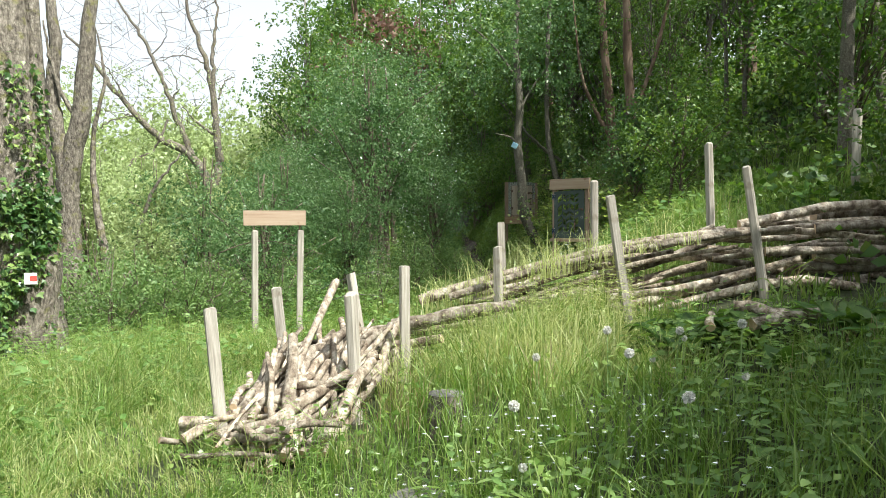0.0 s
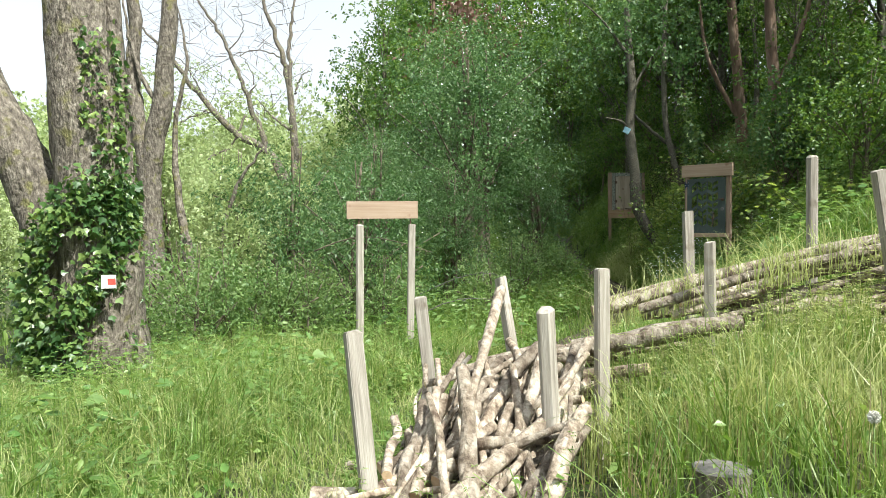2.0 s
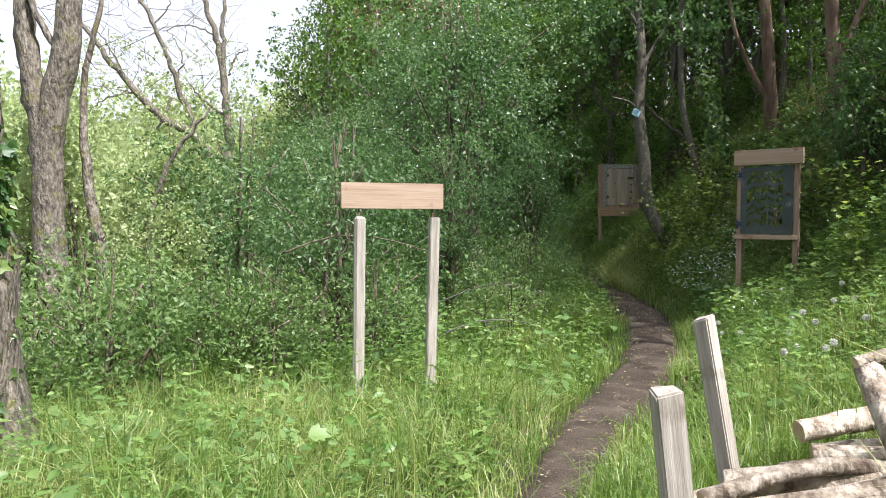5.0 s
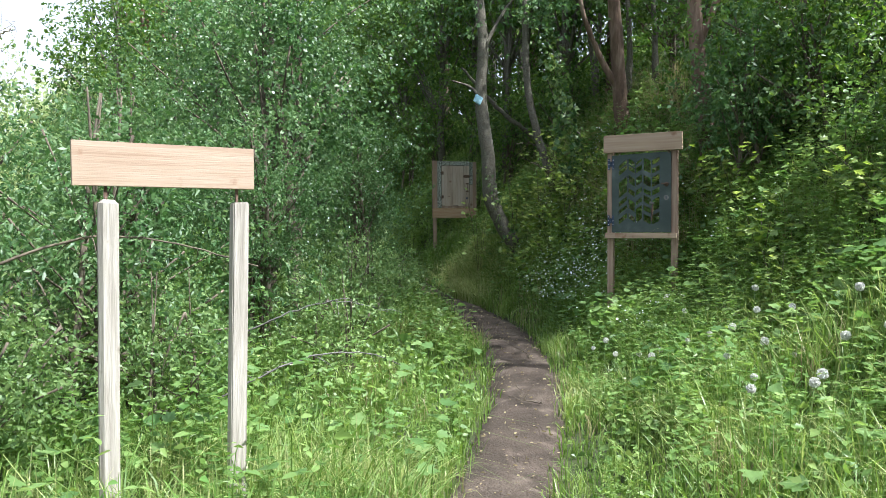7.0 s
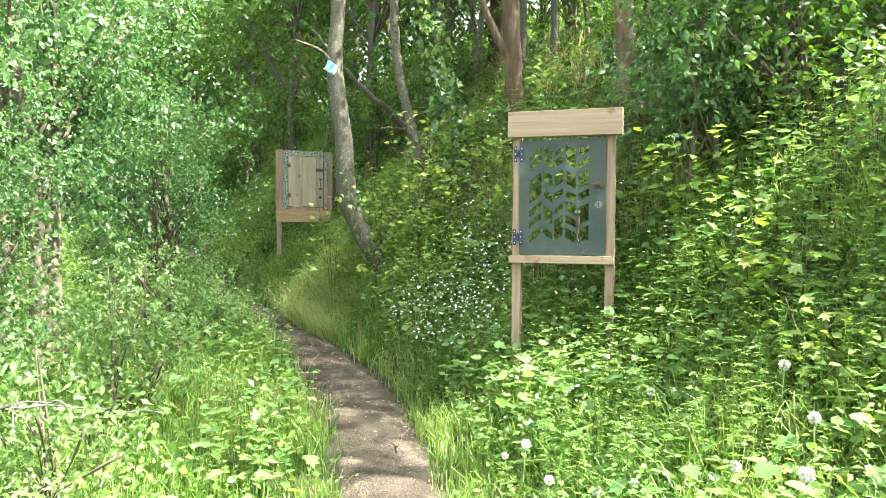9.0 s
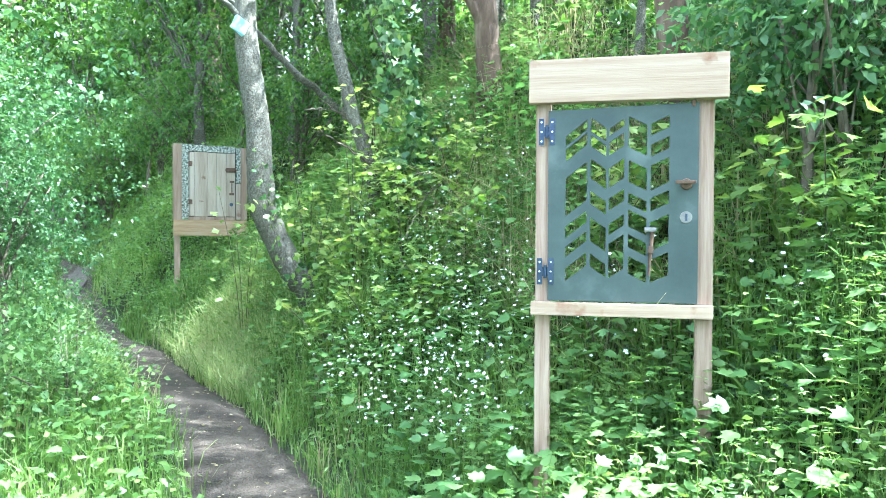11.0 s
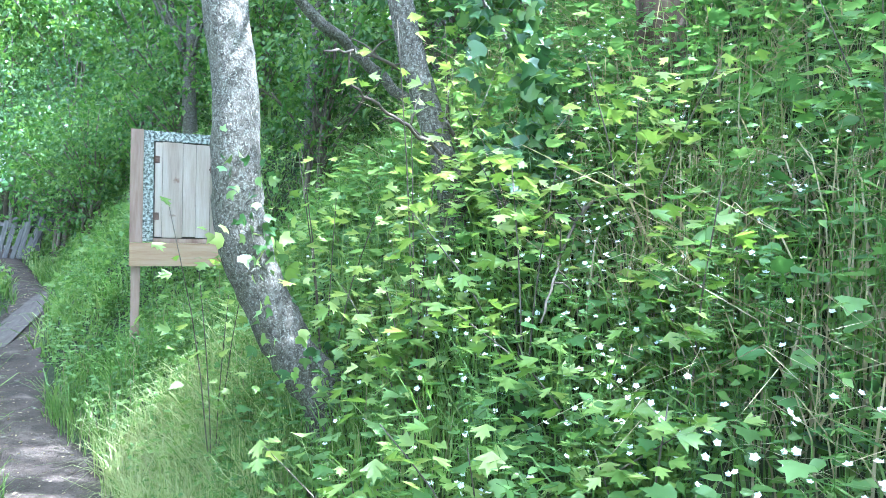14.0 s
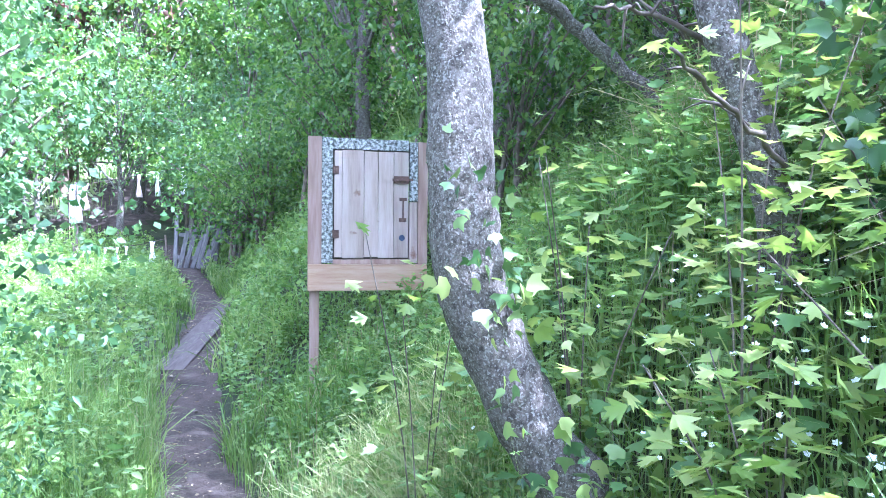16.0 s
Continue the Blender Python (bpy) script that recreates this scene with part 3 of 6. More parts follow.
def hinge(parent, x, zc, w, h, mat, smat, y):
    """Strap hinge of two screwed leaves and a knuckle."""
    bm = bmesh.new()
    box_bm(bm, x, x + w * 0.32, y - 0.004, y, zc - h / 2, zc + h / 2, 0.0012)
    box_bm(bm, x + w * 0.68, x + w, y - 0.004, y, zc - h / 2, zc + h / 2, 0.0012)
    box_bm(bm, x + w * 0.32, x + w * 0.68, y - 0.0035, y - 0.0005, zc - h * 0.18, zc + h * 0.18)
    bmesh.ops.create_cone(bm, cap_ends=True, segments=10, radius1=w * 0.1, radius2=w * 0.1, depth=h * 0.5, matrix=Matrix.Translation((x + w * 0.5, y - 0.006, zc)))
    hg = part("hinge", bm_mesh("hinge", bm, mat), parent, "dark blue steel hinge with screws")
    for sx in (0.16, 0.84):
        for sz in (-0.36, 0.0, 0.36):
            b = bmesh.new()
            disc_bm(b, x + w * sx, y - 0.0045, zc + h * sz, 0.0048, 0.003, 8)
            part("screw", bm_mesh("screw", b, smat), hg)


hinge(b2, 0.045, 2.115 - z0, 0.075, 0.125, M_HINGE, M_SCREW, -0.024)
hinge(b2, 0.04, 1.455 - z0, 0.078, 0.125, M_HINGE, M_SCREW, -0.024)
bm = bmesh.new()
disc_bm(bm, 0.715, -0.03, 1.862 - z0, 0.026, 0.014, 20, 0.022)
hp = part("handle_rose", bm_mesh("handle_rose", bm, M_RUST), b2, "rusty round handle rose")
bm = bmesh.new()
box_bm(bm, 0.665, 0.755, -0.066, -0.05, 1.862 - z0, 1.878 - z0, 0.005)
box_bm(bm, 0.708, 0.722, -0.052, -0.03, 1.858 - z0, 1.874 - z0, 0.003)
part("lever", bm_mesh("lever", bm, M_RUST), hp, "worn brown lever handle")
bm = bmesh.new()
disc_bm(bm, 0.715, -0.025, 1.712 - z0, 0.027, 0.006, 20)
kp = part("escutcheon", bm_mesh("escutcheon", bm, M_ZINC), b2, "round pale keyhole plate")
part("keyhole", board("keyhole", M_HINGE, 0.711, 0.719, -0.0295, -0.0275, 1.696 - z0, 1.728 - z0, 0), kp, "black keyhole slot")
bm = bmesh.new()
bmesh.ops.create_cone(bm, cap_ends=True, segments=10, radius1=0.006, radius2=0.009, depth=0.2, matrix=Matrix.Translation((0.56, -0.032, 1.545 - z0)) @ Matrix.Rotation(radians(4), 4, "Y"))
box_bm(bm, 0.548, 0.572, -0.042, -0.022, 1.545 - z0, 1.58 - z0, 0.004)
tp = part("drop_bolt", bm_mesh("drop_bolt", bm, M_RUST), b2, "rusty hanging drop bolt")
bm = bmesh.new()
box_bm(bm, 0.53, 0.585, -0.048, -0.024, 1.645 - z0, 1.665 - z0, 0.006)
part("cap", bm_mesh("cap", bm, M_ZINC), tp, "bright metal cap")
part("stop_block", board("stop_block", M_RUST, 0.735, 0.752, -0.03, -0.008, 2.215 - z0, 2.243 - z0, 0.002), b2, "small iron door stop")

# ---- frame with the weathered plank door ----
zg = gz(1.0, 20.55)
b3 = thing("plank_door_frame", (0.585, 20.535, zg), "standing timber frame with a bleached plank door and lichened trim", "display frame", rz=2.7)
zb = 1.597 - zg
S = 0.965 / 637


def X(u):
    return (u - 78) * S


def Z(v):
    return zb + 1.225 - (v - 72) * (1.225 / 818)


part("frame_post", board("frame_post", M_FRAMEWOOD, X(78), X(148), -0.03, 0.05, Z(750) + 0.002, Z(72), 0.004), b3, "reddish timber upright")
part("frame_post", board("frame_post", M_FRAMEWOOD, X(662), X(715), -0.03, 0.05, Z(750) + 0.002, Z(84), 0.004), b3, "reddish timber upright")
part("leg", post_mesh("leg", M_FRAMEWOOD, 0.075, 0.06, zb + 0.5), b3, m=pose(0.055, 0.03, -0.5))
part("leg", post_mesh("leg", M_FRAMEWOOD, 0.075, 0.06, zb + 0.5), b3, m=pose(0.9, 0.03, -0.5))
part("lichen_trim", board("lichen_trim", M_LICHEN, X(150), X(206), -0.022, 0.03, Z(742), Z(74), 0.006, 0.003), b3, "pale lichen-crusted side trim")
part("lichen_trim", board("lichen_trim", M_LICHEN, X(208), X(612), -0.024, 0.03, Z(134), Z(76), 0.006, 0.003), b3, "pale lichen-crusted top trim")
part("lichen_trim", board("lichen_trim", M_LICHEN, X(616), X(660), -0.022, 0.03, Z(408), Z(86), 0.006, 0.003), b3, "pale lichen-crusted side trim")
part("trim", board("trim", M_DOORWOOD, X(616), X(660), -0.018, 0.03, Z(742), Z(412), 0.004), b3)
part("threshold", board("threshold", M_FRAMEWOOD, X(208), X(612), -0.02, 0.03, Z(748), Z(722), 0.003), b3)
part("back_board", board("back_board", M_TWIG, X(206), X(616), 0.032, 0.045, Z(748), Z(80), 0), b3, "dark backing board")
part("sill_board", board("sill_board", M_SILLWOOD, X(78), X(712), -0.045, 0.03, Z(890), Z(750), 0.004), b3, "broad orange-brown sill board")
door = part("plank_door", board("plank_door", M_TWIG, X(216), X(608), -0.004, 0.012, Z(716), Z(140), 0), b3, "door of bleached vertical planks")
for a, b in ((214, 254), (256, 368.5), (371, 446), (447.5, 528), (531, 610)):
    part("plank", board("plank", M_DOORWOOD, X(a), X(b), -0.026 - random.uniform(0, 0.003), -0.006, Z(714 + random.uniform(-4, 4)), Z(141 + random.uniform(-3, 3)), 0.0025), door)
for v in (247, 588):
    bm = bmesh.new()
    box_bm(bm, X(204), X(238), -0.034, -0.03, Z(v + 22), Z(v - 22), 0.001)
    for k in (-14, 0, 14):
        box_bm(bm, X(212), X(232), -0.037, -0.033, Z(v + k + 4), Z(v + k - 4), 0.001)
    part("hinge", bm_mesh("hinge", bm, M_RUST), door, "rusty butt hinge")
bm = bmesh.new()
box_bm(bm, X(528), X(612), -0.042, -0.03, Z(312), Z(272), 0.003)
box_bm(bm, X(520), X(630), -0.05, -0.041, Z(298), Z(286), 0.002)
part("latch", bm_mesh("latch", bm, M_RUST), door, "dark iron latch")
bm = bmesh.new()
box_bm(bm, X(560), X(600), -0.036, -0.03, Z(406), Z(388), 0.002)
box_bm(bm, X(576), X(583), -0.042, -0.034, Z(500), Z(392), 0.001)
box_bm(bm, X(558), X(598), -0.038, -0.03, Z(520), Z(498), 0.002)
part("bolt", bm_mesh("bolt", bm, M_RUST), door, "iron door bolt")
bm = bmesh.new()
disc_bm(bm, X(575), -0.03, Z(606), 0.024, 0.003, 16)
part("knot_hole", bm_mesh("knot_hole", bm, M_HINGE), door, "dark round hole")

# ---- log pile ----
def log(name, a, b, r, seed, label, group, category="log", bend=0.03):
    rng = np.random.default_rng(seed)
    a, b = np.array(a, float), np.array(b, float)
    L = np.linalg.norm(b - a)
    rel = b - a
    mid = rng.normal(0, bend * L, (2, 3))
    pts = [np.append(np.zeros(3), r * rng.uniform(0.95, 1.1)), np.append(rel * 0.35 + mid[0], r * rng.uniform(0.9, 1.1)), np.append(rel * 0.7 + mid[1], r * rng.uniform(0.85, 1.0)), np.append(rel, r * rng.uniform(0.75, 0.95))]
    q = curve_pts(pts, 9)
    v, f = tube_arrays(q[:, :3], q[:, 3], 9, rng, 0.1)
    root = thing(name, tuple(a), label, category, group)
    part("bark", np_mesh("bark", *used(v, f[9:-9]), M_BARKLOG, True), root)
    part("cut_end", np_mesh("cut_end", *used(v, f[:9]), M_LOGEND), root, "pale sawn end")
    part("cut_end", np_mesh("cut_end", *used(v, f[-9:]), M_LOGEND), root, "pale sawn end")
    return root


rl = random.Random(11)
top_line = lambda x: np.interp(x, [-0.2, 0.5, 1.2, 2.5, 3.5, 5.5], [0.85, 0.98, 1.24, 1.58, 1.62, 1.66])
seed = 100
for layer in range(8):
    for row in range(4):
        y = 5.14 + row * 0.23 + rl.uniform(-0.05, 0.05)
        x = rl.uniform(0.15, 0.75) + 0.1 * layer
        while x < 6.0:
            L = rl.uniform(1.6, 3.2)
            r = rl.uniform(0.022, 0.046)
            x2 = min(x + L, 7.2)
            za, zb2 = top_line(x) - 0.06 - layer * 0.096, top_line(x2) - 0.06 - layer * 0.096
            if za > gz(x, y) - 0.02 and zb2 > gz(x2, y) - 0.12:
                log("log", (x, y + 0.06 * (x - 1), za + rl.uniform(-0.03, 0.03)), (x2, y + 0.06 * (x2 - 1) + rl.uniform(-0.12, 0.12), zb2 + rl.uniform(-0.03, 0.03)), r, seed, "long weathered log with patchy bark stacked in the pile", "logs of the stack")
            seed += 1
            x = x2 + rl.uniform(0.05, 0.3)
def heap_z(x, y):
    """The top of the tumbled heap at the stack's end."""
    return 0.22 + 0.52 * np.clip((y - 2.55) / 1.6, 0, 1) * np.clip(1.15 - ((x + 0.25) / 0.8) ** 2, 0.2, 1)


for i in range(80):
    x = rl.uniform(-0.78, 0.0)
    y = rl.uniform(2.65, 3.6)
    L = rl.uniform(0.45, 1.0)
    a = radians(rl.gauss(10, 22))
    x2, y2 = min(x + L * math.sin(a), 0.06), min(y + L * math.cos(a), 4.5)
    u = rl.uniform(0.1, 0.85)
    za = gz(x, y) + heap_z(x, y) * u * rl.uniform(0.4, 0.9) + 0.02
    zb2 = gz(x2, y2) + heap_z(x2, y2) * u + rl.uniform(-0.02, 0.12)
    log("log", (x, y, za), (x2, y2, zb2), rl.choice((0.012, 0.016, 0.02, 0.026, 0.032, 0.042)), 400 + i, "short pale branch log in the tumbled heap", "logs heaped at the end", bend=0.025)
for i in range(30):
    x, y = rl.uniform(-0.8, 0.0), rl.uniform(2.75, 3.75)
    fan = rl.gauss(0.2, 0.27)
    rise = rl.uniform(0.2, 0.62) * (1.1 - 0.5 * abs(x + 0.35))
    z = gz(x, y) + rl.uniform(0.02, 0.22)
    log("log", (x, y, z), (min(x + fan, 0.14), y + rl.uniform(0.3, 0.75), min(z + rise, 1.02)), rl.choice((0.018, 0.022, 0.028, 0.034, 0.04)), 460 + i, "bleached branch leaning steeply up the heap", "logs heaped at the end", bend=0.02)
for i in range(4):
    x, y = rl.uniform(-0.6, -0.1), rl.uniform(3.3, 4.4)
    z = gz(x, y) + heap_z(x, y) * rl.uniform(0.4, 0.9)
    log("log", (x - rl.uniform(0.15, 0.35), y + rl.uniform(-0.3, 0.3), z), (min(x + rl.uniform(0.2, 0.5), 0.12), y + rl.uniform(-0.3, 0.4), z + rl.uniform(-0.05, 0.2)), rl.choice((0.014, 0.02, 0.026)), 540 + i, "crooked pale log lying across the heap", "logs heaped at the end", bend=0.05)
for i in range(14):
    x, y = rl.uniform(-1.15, -0.55), rl.uniform(2.7, 3.25)
    z = gz(x, y) + rl.uniform(0.05, 0.3)
    log("log", (x, y, z), (x + rl.uniform(0.3, 0.7), y + rl.uniform(-0.15, 0.4), z + rl.uniform(-0.03, 0.12)), rl.choice((0.012, 0.018, 0.026, 0.034)), 760 + i, "thin crooked branch lying at the heap's corner", "logs heaped at the end", bend=0.06)
for i in range(30):
    x, y = rl.uniform(-0.8, 0.05), rl.uniform(4.4, 5.4)
    z = gz(x, y) + rl.uniform(0.06, 0.66)
    log("log", (x, y, z), (x + rl.uniform(0.7, 1.4), y + rl.uniform(-0.05, 0.45), z + rl.uniform(0.04, 0.2)), rl.choice((0.03, 0.04, 0.05, 0.065)), 700 + i, "split log end poking from the stack", "logs of the stack", bend=0.03)
log("log", (-0.52, 2.7, gz(-0.5, 2.7) + 0.05), (-0.38, 4.35, 1.12), 0.036, 600, "long peeling branch standing up out of the heap", "logs heaped at the end", bend=0.03)
log("log", (-0.42, 2.75, gz(-0.4, 2.7) + 0.04), (-0.1, 3.9, 0.8), 0.036, 601, "long peeling branch standing up out of the heap", "logs heaped at the end", bend=0.03)
log("log", (-1.1, 3.0, gz(-1.1, 3) + 0.2), (-0.45, 3.15, gz(-0.4, 3.2) + 0.3), 0.038, 602, "forked pale branch lying in the grass", "logs heaped at the end", bend=0.05)
log("log", (-0.98, 2.8, gz(-1.0, 2.8) + 0.14), (-0.3, 3.4, gz(-0.3, 3.4) + 0.4), 0.036, 603, "forked pale branch lying in the grass", "logs heaped at the end", bend=0.05)
for i, (a, r, l) in enumerate((((3.5, 6.3, 1.55), 0.13, 3.2), ((4.0, 6.05, 1.66), 0.08, 2.6))):
    log("log", a, (a[0] + l, a[1] + 0.3, a[2] + 0.03), r, 620 + i, "thick dark mossy log behind the stack", "logs of the stack", bend=0.02)

re = random.Random(17)
for i in range(8):
    x, y = re.uniform(-0.05, 0.22), re.uniform(5.55, 6.25)
    z = gz(x, y) + re.uniform(0.12, 0.5)
    log("log", (x, y, z), (x + re.uniform(0.7, 1.1), y + re.uniform(-0.1, 0.2), z + re.uniform(0.05, 0.18)), re.choice((0.035, 0.045, 0.055)), 800 + i, "pale sawn log end jutting from the stack", "logs of the stack", bend=0.02)

posts = [((-0.91, 3.05, 1.04), (-0.76, 2.95), 0.075, "leaning split post at the heap's corner"),
         ((-0.88, 4.31, 1.07), (-0.74, 4.3), 0.075, "leaning split post in tall grass"),
         ((-0.52, 5.46, 1.11), (-0.28, 5.4), 0.075, "leaning split post behind the heap"),
         ((-0.06, 3.5, 1.11), (0.0, 3.48), 0.085, "squared grey post beside the heap's end"),
         ((0.22, 4.15, 1.265), (0.22, 4.16), 0.075, "tall squared post beside the stack"),
         ((0.93, 4.99, 1.385), (0.95, 4.98), 0.07, "squared post beside the stack"),
         ((0.92, 6.1, 1.605), (0.97, 6.1), 0.08, "split post behind the stack"),
         ((1.9, 4.86, 1.83), (2.1, 4.84), 0.075, "leaning squared post beside the stack"),
         ((1.89, 6.25, 2.04), (1.9, 6.25), 0.085, "split post behind the stack"),
         ((3.08, 5.08, 2.09), (3.28, 5.06), 0.085, "leaning round post in front of the stack"),
         ((3.12, 6.58, 2.45), (3.17, 6.56), 0.085, "tall split post behind the stack"),
         ((5.14, 7.82, 2.95), (5.1, 7.78), 0.1, "tall grey post on the bank")]
for (top, base, w, lab) in posts:
    b = Vector((base[0], base[1], gz(*base) - 0.25))
    ax = Vector(top) - b
    ob = new("stake", post_mesh("stake", M_POST, w, w * 0.9, ax.length, 8 if w > 0.08 else 4, 0.012))
    ob.matrix_basis = Matrix.Translation(b) @ ax.to_track_quat("Z", "Y").to_matrix().to_4x4() @ pose(0, 0, 0, 0, 0, random.uniform(-30, 30))
    tagged(ob, lab, "stake", "stakes of the log pile")


def stump(x, y, r, h, seed):
    rng = np.random.default_rng(seed)
    root = thing("tree_stump", (x, y, gz(x, y)), "low sawn tree stump half hidden in grass", "stump")
    v, f = tube_arrays([(0, 0, -0.15), (0, 0, 0.0), (0, 0, h * 0.6), (0.0, 0, h)], [r * 1.35, r * 1.15, r, r * 0.97], 16, rng, 0.03)
    part("bark", np_mesh("bark", *used(v, f[:-16]), M_BARK, True), root)
    part("cut_top", np_mesh("cut_top", *used(v, f[-16:]), M_GREYWOOD), root, "grey sawn top")


stump(0.68, 2.95, 0.12, 0.24, 1)
stump(0.66, 1.75, 0.13, 0.2, 2)

# ---- trees with trunks of their own shape ----
def shaped_tree(name, at, limbs_rows, bark, label, seg=14, rough=0.06, seed=1, crook=0.0):
    rng = np.random.default_rng(seed)
    root = thing(name, at, label, "tree")
    tubes = [limb([(r[0] - at[0], r[1] - at[1], r[2] - at[2], r[3]) for r in rows], 5 + 5 * len(rows), seg if rows[0][3] > 0.06 else 7, rng, rough, crook) for rows in limbs_rows]
    for i, (v, f) in enumerate(tubes):
        nm = "trunk" if i == 0 else "limb"
        part(nm, np_mesh(nm, v, f, bark, True), root)
    return root


def ivy_on(root, rows, radius, n, size, seed, side=None, name="ivy", mat=None):
    """Ivy leaves that hug a stem given by rows (x, y, z) relative to the tree."""
    rng = np.random.default_rng(seed)
    p = curve_pts(rows, 60)
    i = rng.integers(0, 60, n)
    th = rng.uniform(0, 2 * np.pi, n)
    d = np.stack([np.cos(th), np.sin(th), np.zeros(n)], -1)
    if side is not None:
        d = unit(d + np.asarray(side) * 0.9)
    r = p[i, 3] * (1.0 + 0.03 * rng.standard_normal(n)) + radius * rng.random(n)
    base = p[i, :3] + d * r[:, None]
    base[:, 2] += rng.normal(0, 0.08, n)
    q = np.arctan2(d[:, 1], d[:, 0])
    kept = np.sin(2 * q + 2.3 * base[:, 2] + seed) + np.sin(5.1 * base[:, 2] - 3 * q) + rng.normal(0, 0.5, n) > -0.55
    base, d, n = base[kept], d[kept], int(kept.sum())
    way = d * 0.5 + rng.standard_normal((n, 3)) * 0.45 + np.array([0, 0, -0.6])
    v, f = cut_leaves(base, way, size * rng.uniform(0.6, 1.3, n), LOBED, rng, 0.3)
    return tagged(part(name, np_mesh(name, v, f, mat or L_IVY), root, "glossy ivy leaves"), kind="stuff")


ix, iy = -4.85, 6.75
iz = gz(ix, iy)
it = shaped_tree("ivy_tree", (ix, iy, iz), [
    [(ix, iy, iz - 0.3, 0.62), (ix, iy, iz + 0.3, 0.47), (ix + 0.0, iy, iz + 1.4, 0.4), (ix - 0.12, iy, iz + 2.8, 0.35), (ix - 0.3, iy + 0.1, iz + 4.5, 0.31), (ix - 0.45, iy + 0.2, iz + 7.5, 0.22)],
    [(ix - 0.35, iy + 0.1, iz - 0.2, 0.35), (ix - 0.45, iy, iz + 0.8, 0.3), (ix - 0.55, iy - 0.05, iz + 1.6, 0.27), (ix - 0.85, iy - 0.1, iz + 2.4, 0.25), (ix - 1.3, iy - 0.1, iz + 3.2, 0.22), (ix - 2.0, iy, iz + 4.6, 0.17)],
    [(ix + 0.28, iy + 0.05, iz - 0.1, 0.2), (ix + 0.25, iy + 0.05, iz + 0.6, 0.16), (ix + 0.2, iy + 0.1, iz + 1.8, 0.14), (ix + 0.12, iy + 0.15, iz + 3.0, 0.11), (ix + 0.02, iy + 0.2, iz + 5.0, 0.07)],
    [(ix + 0.5, iy - 0.1, iz - 0.2, 0.12), (ix + 0.38, iy, iz + 0.25, 0.13), (ix + 0.25, iy + 0.05, iz + 0.8, 0.1)]], M_BARK, "massive old multi-stemmed tree clothed in ivy", 18, 0.05, 3)
ivy_on(it, [(-0.1, -0.05, 0.1, 0.46), (-0.1, -0.1, 0.9, 0.42), (-0.05, -0.1, 1.6, 0.39), (0.0, -0.1, 2.1, 0.34)], 0.1, 3000, 0.075, 4, (0.4, -0.75, 0))
ivy_on(it, [(-0.2, -0.1, 0.3, 0.44), (-0.2, -0.1, 1.0, 0.42), (-0.15, -0.1, 1.9, 0.38)], 0.16, 1500, 0.085, 5, (-0.1, -0.85, 0))
ivy_on(it, [(0.12, -0.16, 1.7, 0.2), (0.14, -0.14, 2.3, 0.19), (0.12, -0.12, 2.9, 0.16), (0.06, -0.1, 3.6, 0.12)], 0.06, 750, 0.07, 16, (0.5, -0.8, 0))
ivy_on(it, [(0.25, 0.0, 0.4, 0.14), (0.22, 0.0, 1.6, 0.14), (0.15, 0.05, 2.6, 0.12), (0.1, 0.1, 3.4, 0.1)], 0.06, 350, 0.07, 15, (0.5, -0.7, 0))
mk = part("trail_mark", board("trail_mark", M_WHITE, -0.065, 0.065, -0.006, 0.0, -0.065, 0.065, 0.001), it, "white plate of a trail mark", pose(0.45, -0.52, 1.12, 0, 0, 30))
part("red_bar", board("red_bar", M_RED, -0.01, 0.062, -0.009, -0.0062, -0.03, 0.03, 0.001), mk, "red bar")

tx, ty = -7.1, 11.4
tz = gz(tx, ty)
t2 = shaped_tree("forked_tree", (tx, ty, tz), [
    [(tx + 0.05, ty, tz - 0.3, 0.36), (tx, ty, tz + 0.4, 0.24), (tx - 0.12, ty, tz + 1.4, 0.2), (tx - 0.12, ty, tz + 2.7, 0.19), (tx + 0.12, ty, tz + 3.8, 0.17), (tx + 0.3, ty, tz + 5.4, 0.13), (tx + 0.5, ty + 0.2, tz + 8, 0.07)],
    [(tx - 0.12, ty, tz + 2.5, 0.16), (tx - 0.3, ty, tz + 3.4, 0.14), (tx - 0.42, ty, tz + 4.4, 0.12), (tx - 0.35, ty, tz + 5.4, 0.1), (tx - 0.7, ty, tz + 7.5, 0.05)],
    [(tx + 0.1, ty, tz + 3.7, 0.05), (tx - 0.3, ty - 0.1, tz + 4.6, 0.035), (tx - 0.5, ty - 0.1, tz + 5.6, 0.015)],
    [(tx + 0.4, ty + 0.3, tz - 0.2, 0.11), (tx + 0.42, ty + 0.3, tz + 1.0, 0.09), (tx + 0.25, ty + 0.3, tz + 2.0, 0.07), (tx + 0.1, ty + 0.4, tz + 3.4, 0.045), (tx + 0.3, ty + 0.5, tz + 4.6, 0.03), (tx + 0.1, ty + 0.5, tz + 5.8, 0.008)],
    [(tx + 0.45, ty + 0.3, tz + 0.3, 0.08), (tx + 0.9, ty + 0.4, tz + 1.2, 0.06), (tx + 1.2, ty + 0.4, tz + 2.3, 0.035), (tx + 1.8, ty + 0.5, tz + 3.2, 0.015)]], M_BARK, "forked mossy tree with bare twisting stems", 12, 0.06, 6, 0.012)

fx, fy, fz = -15.4, 36.8, -1.4
FK = 0.0193 * 37 / 38


def far_row(u, v, r, dy=0.0):
    return (fx + (u - 555) * FK * 0.97, fy + (u - 555) * FK * 0.26 + dy, 3.2 + (510 - v) * FK, r)


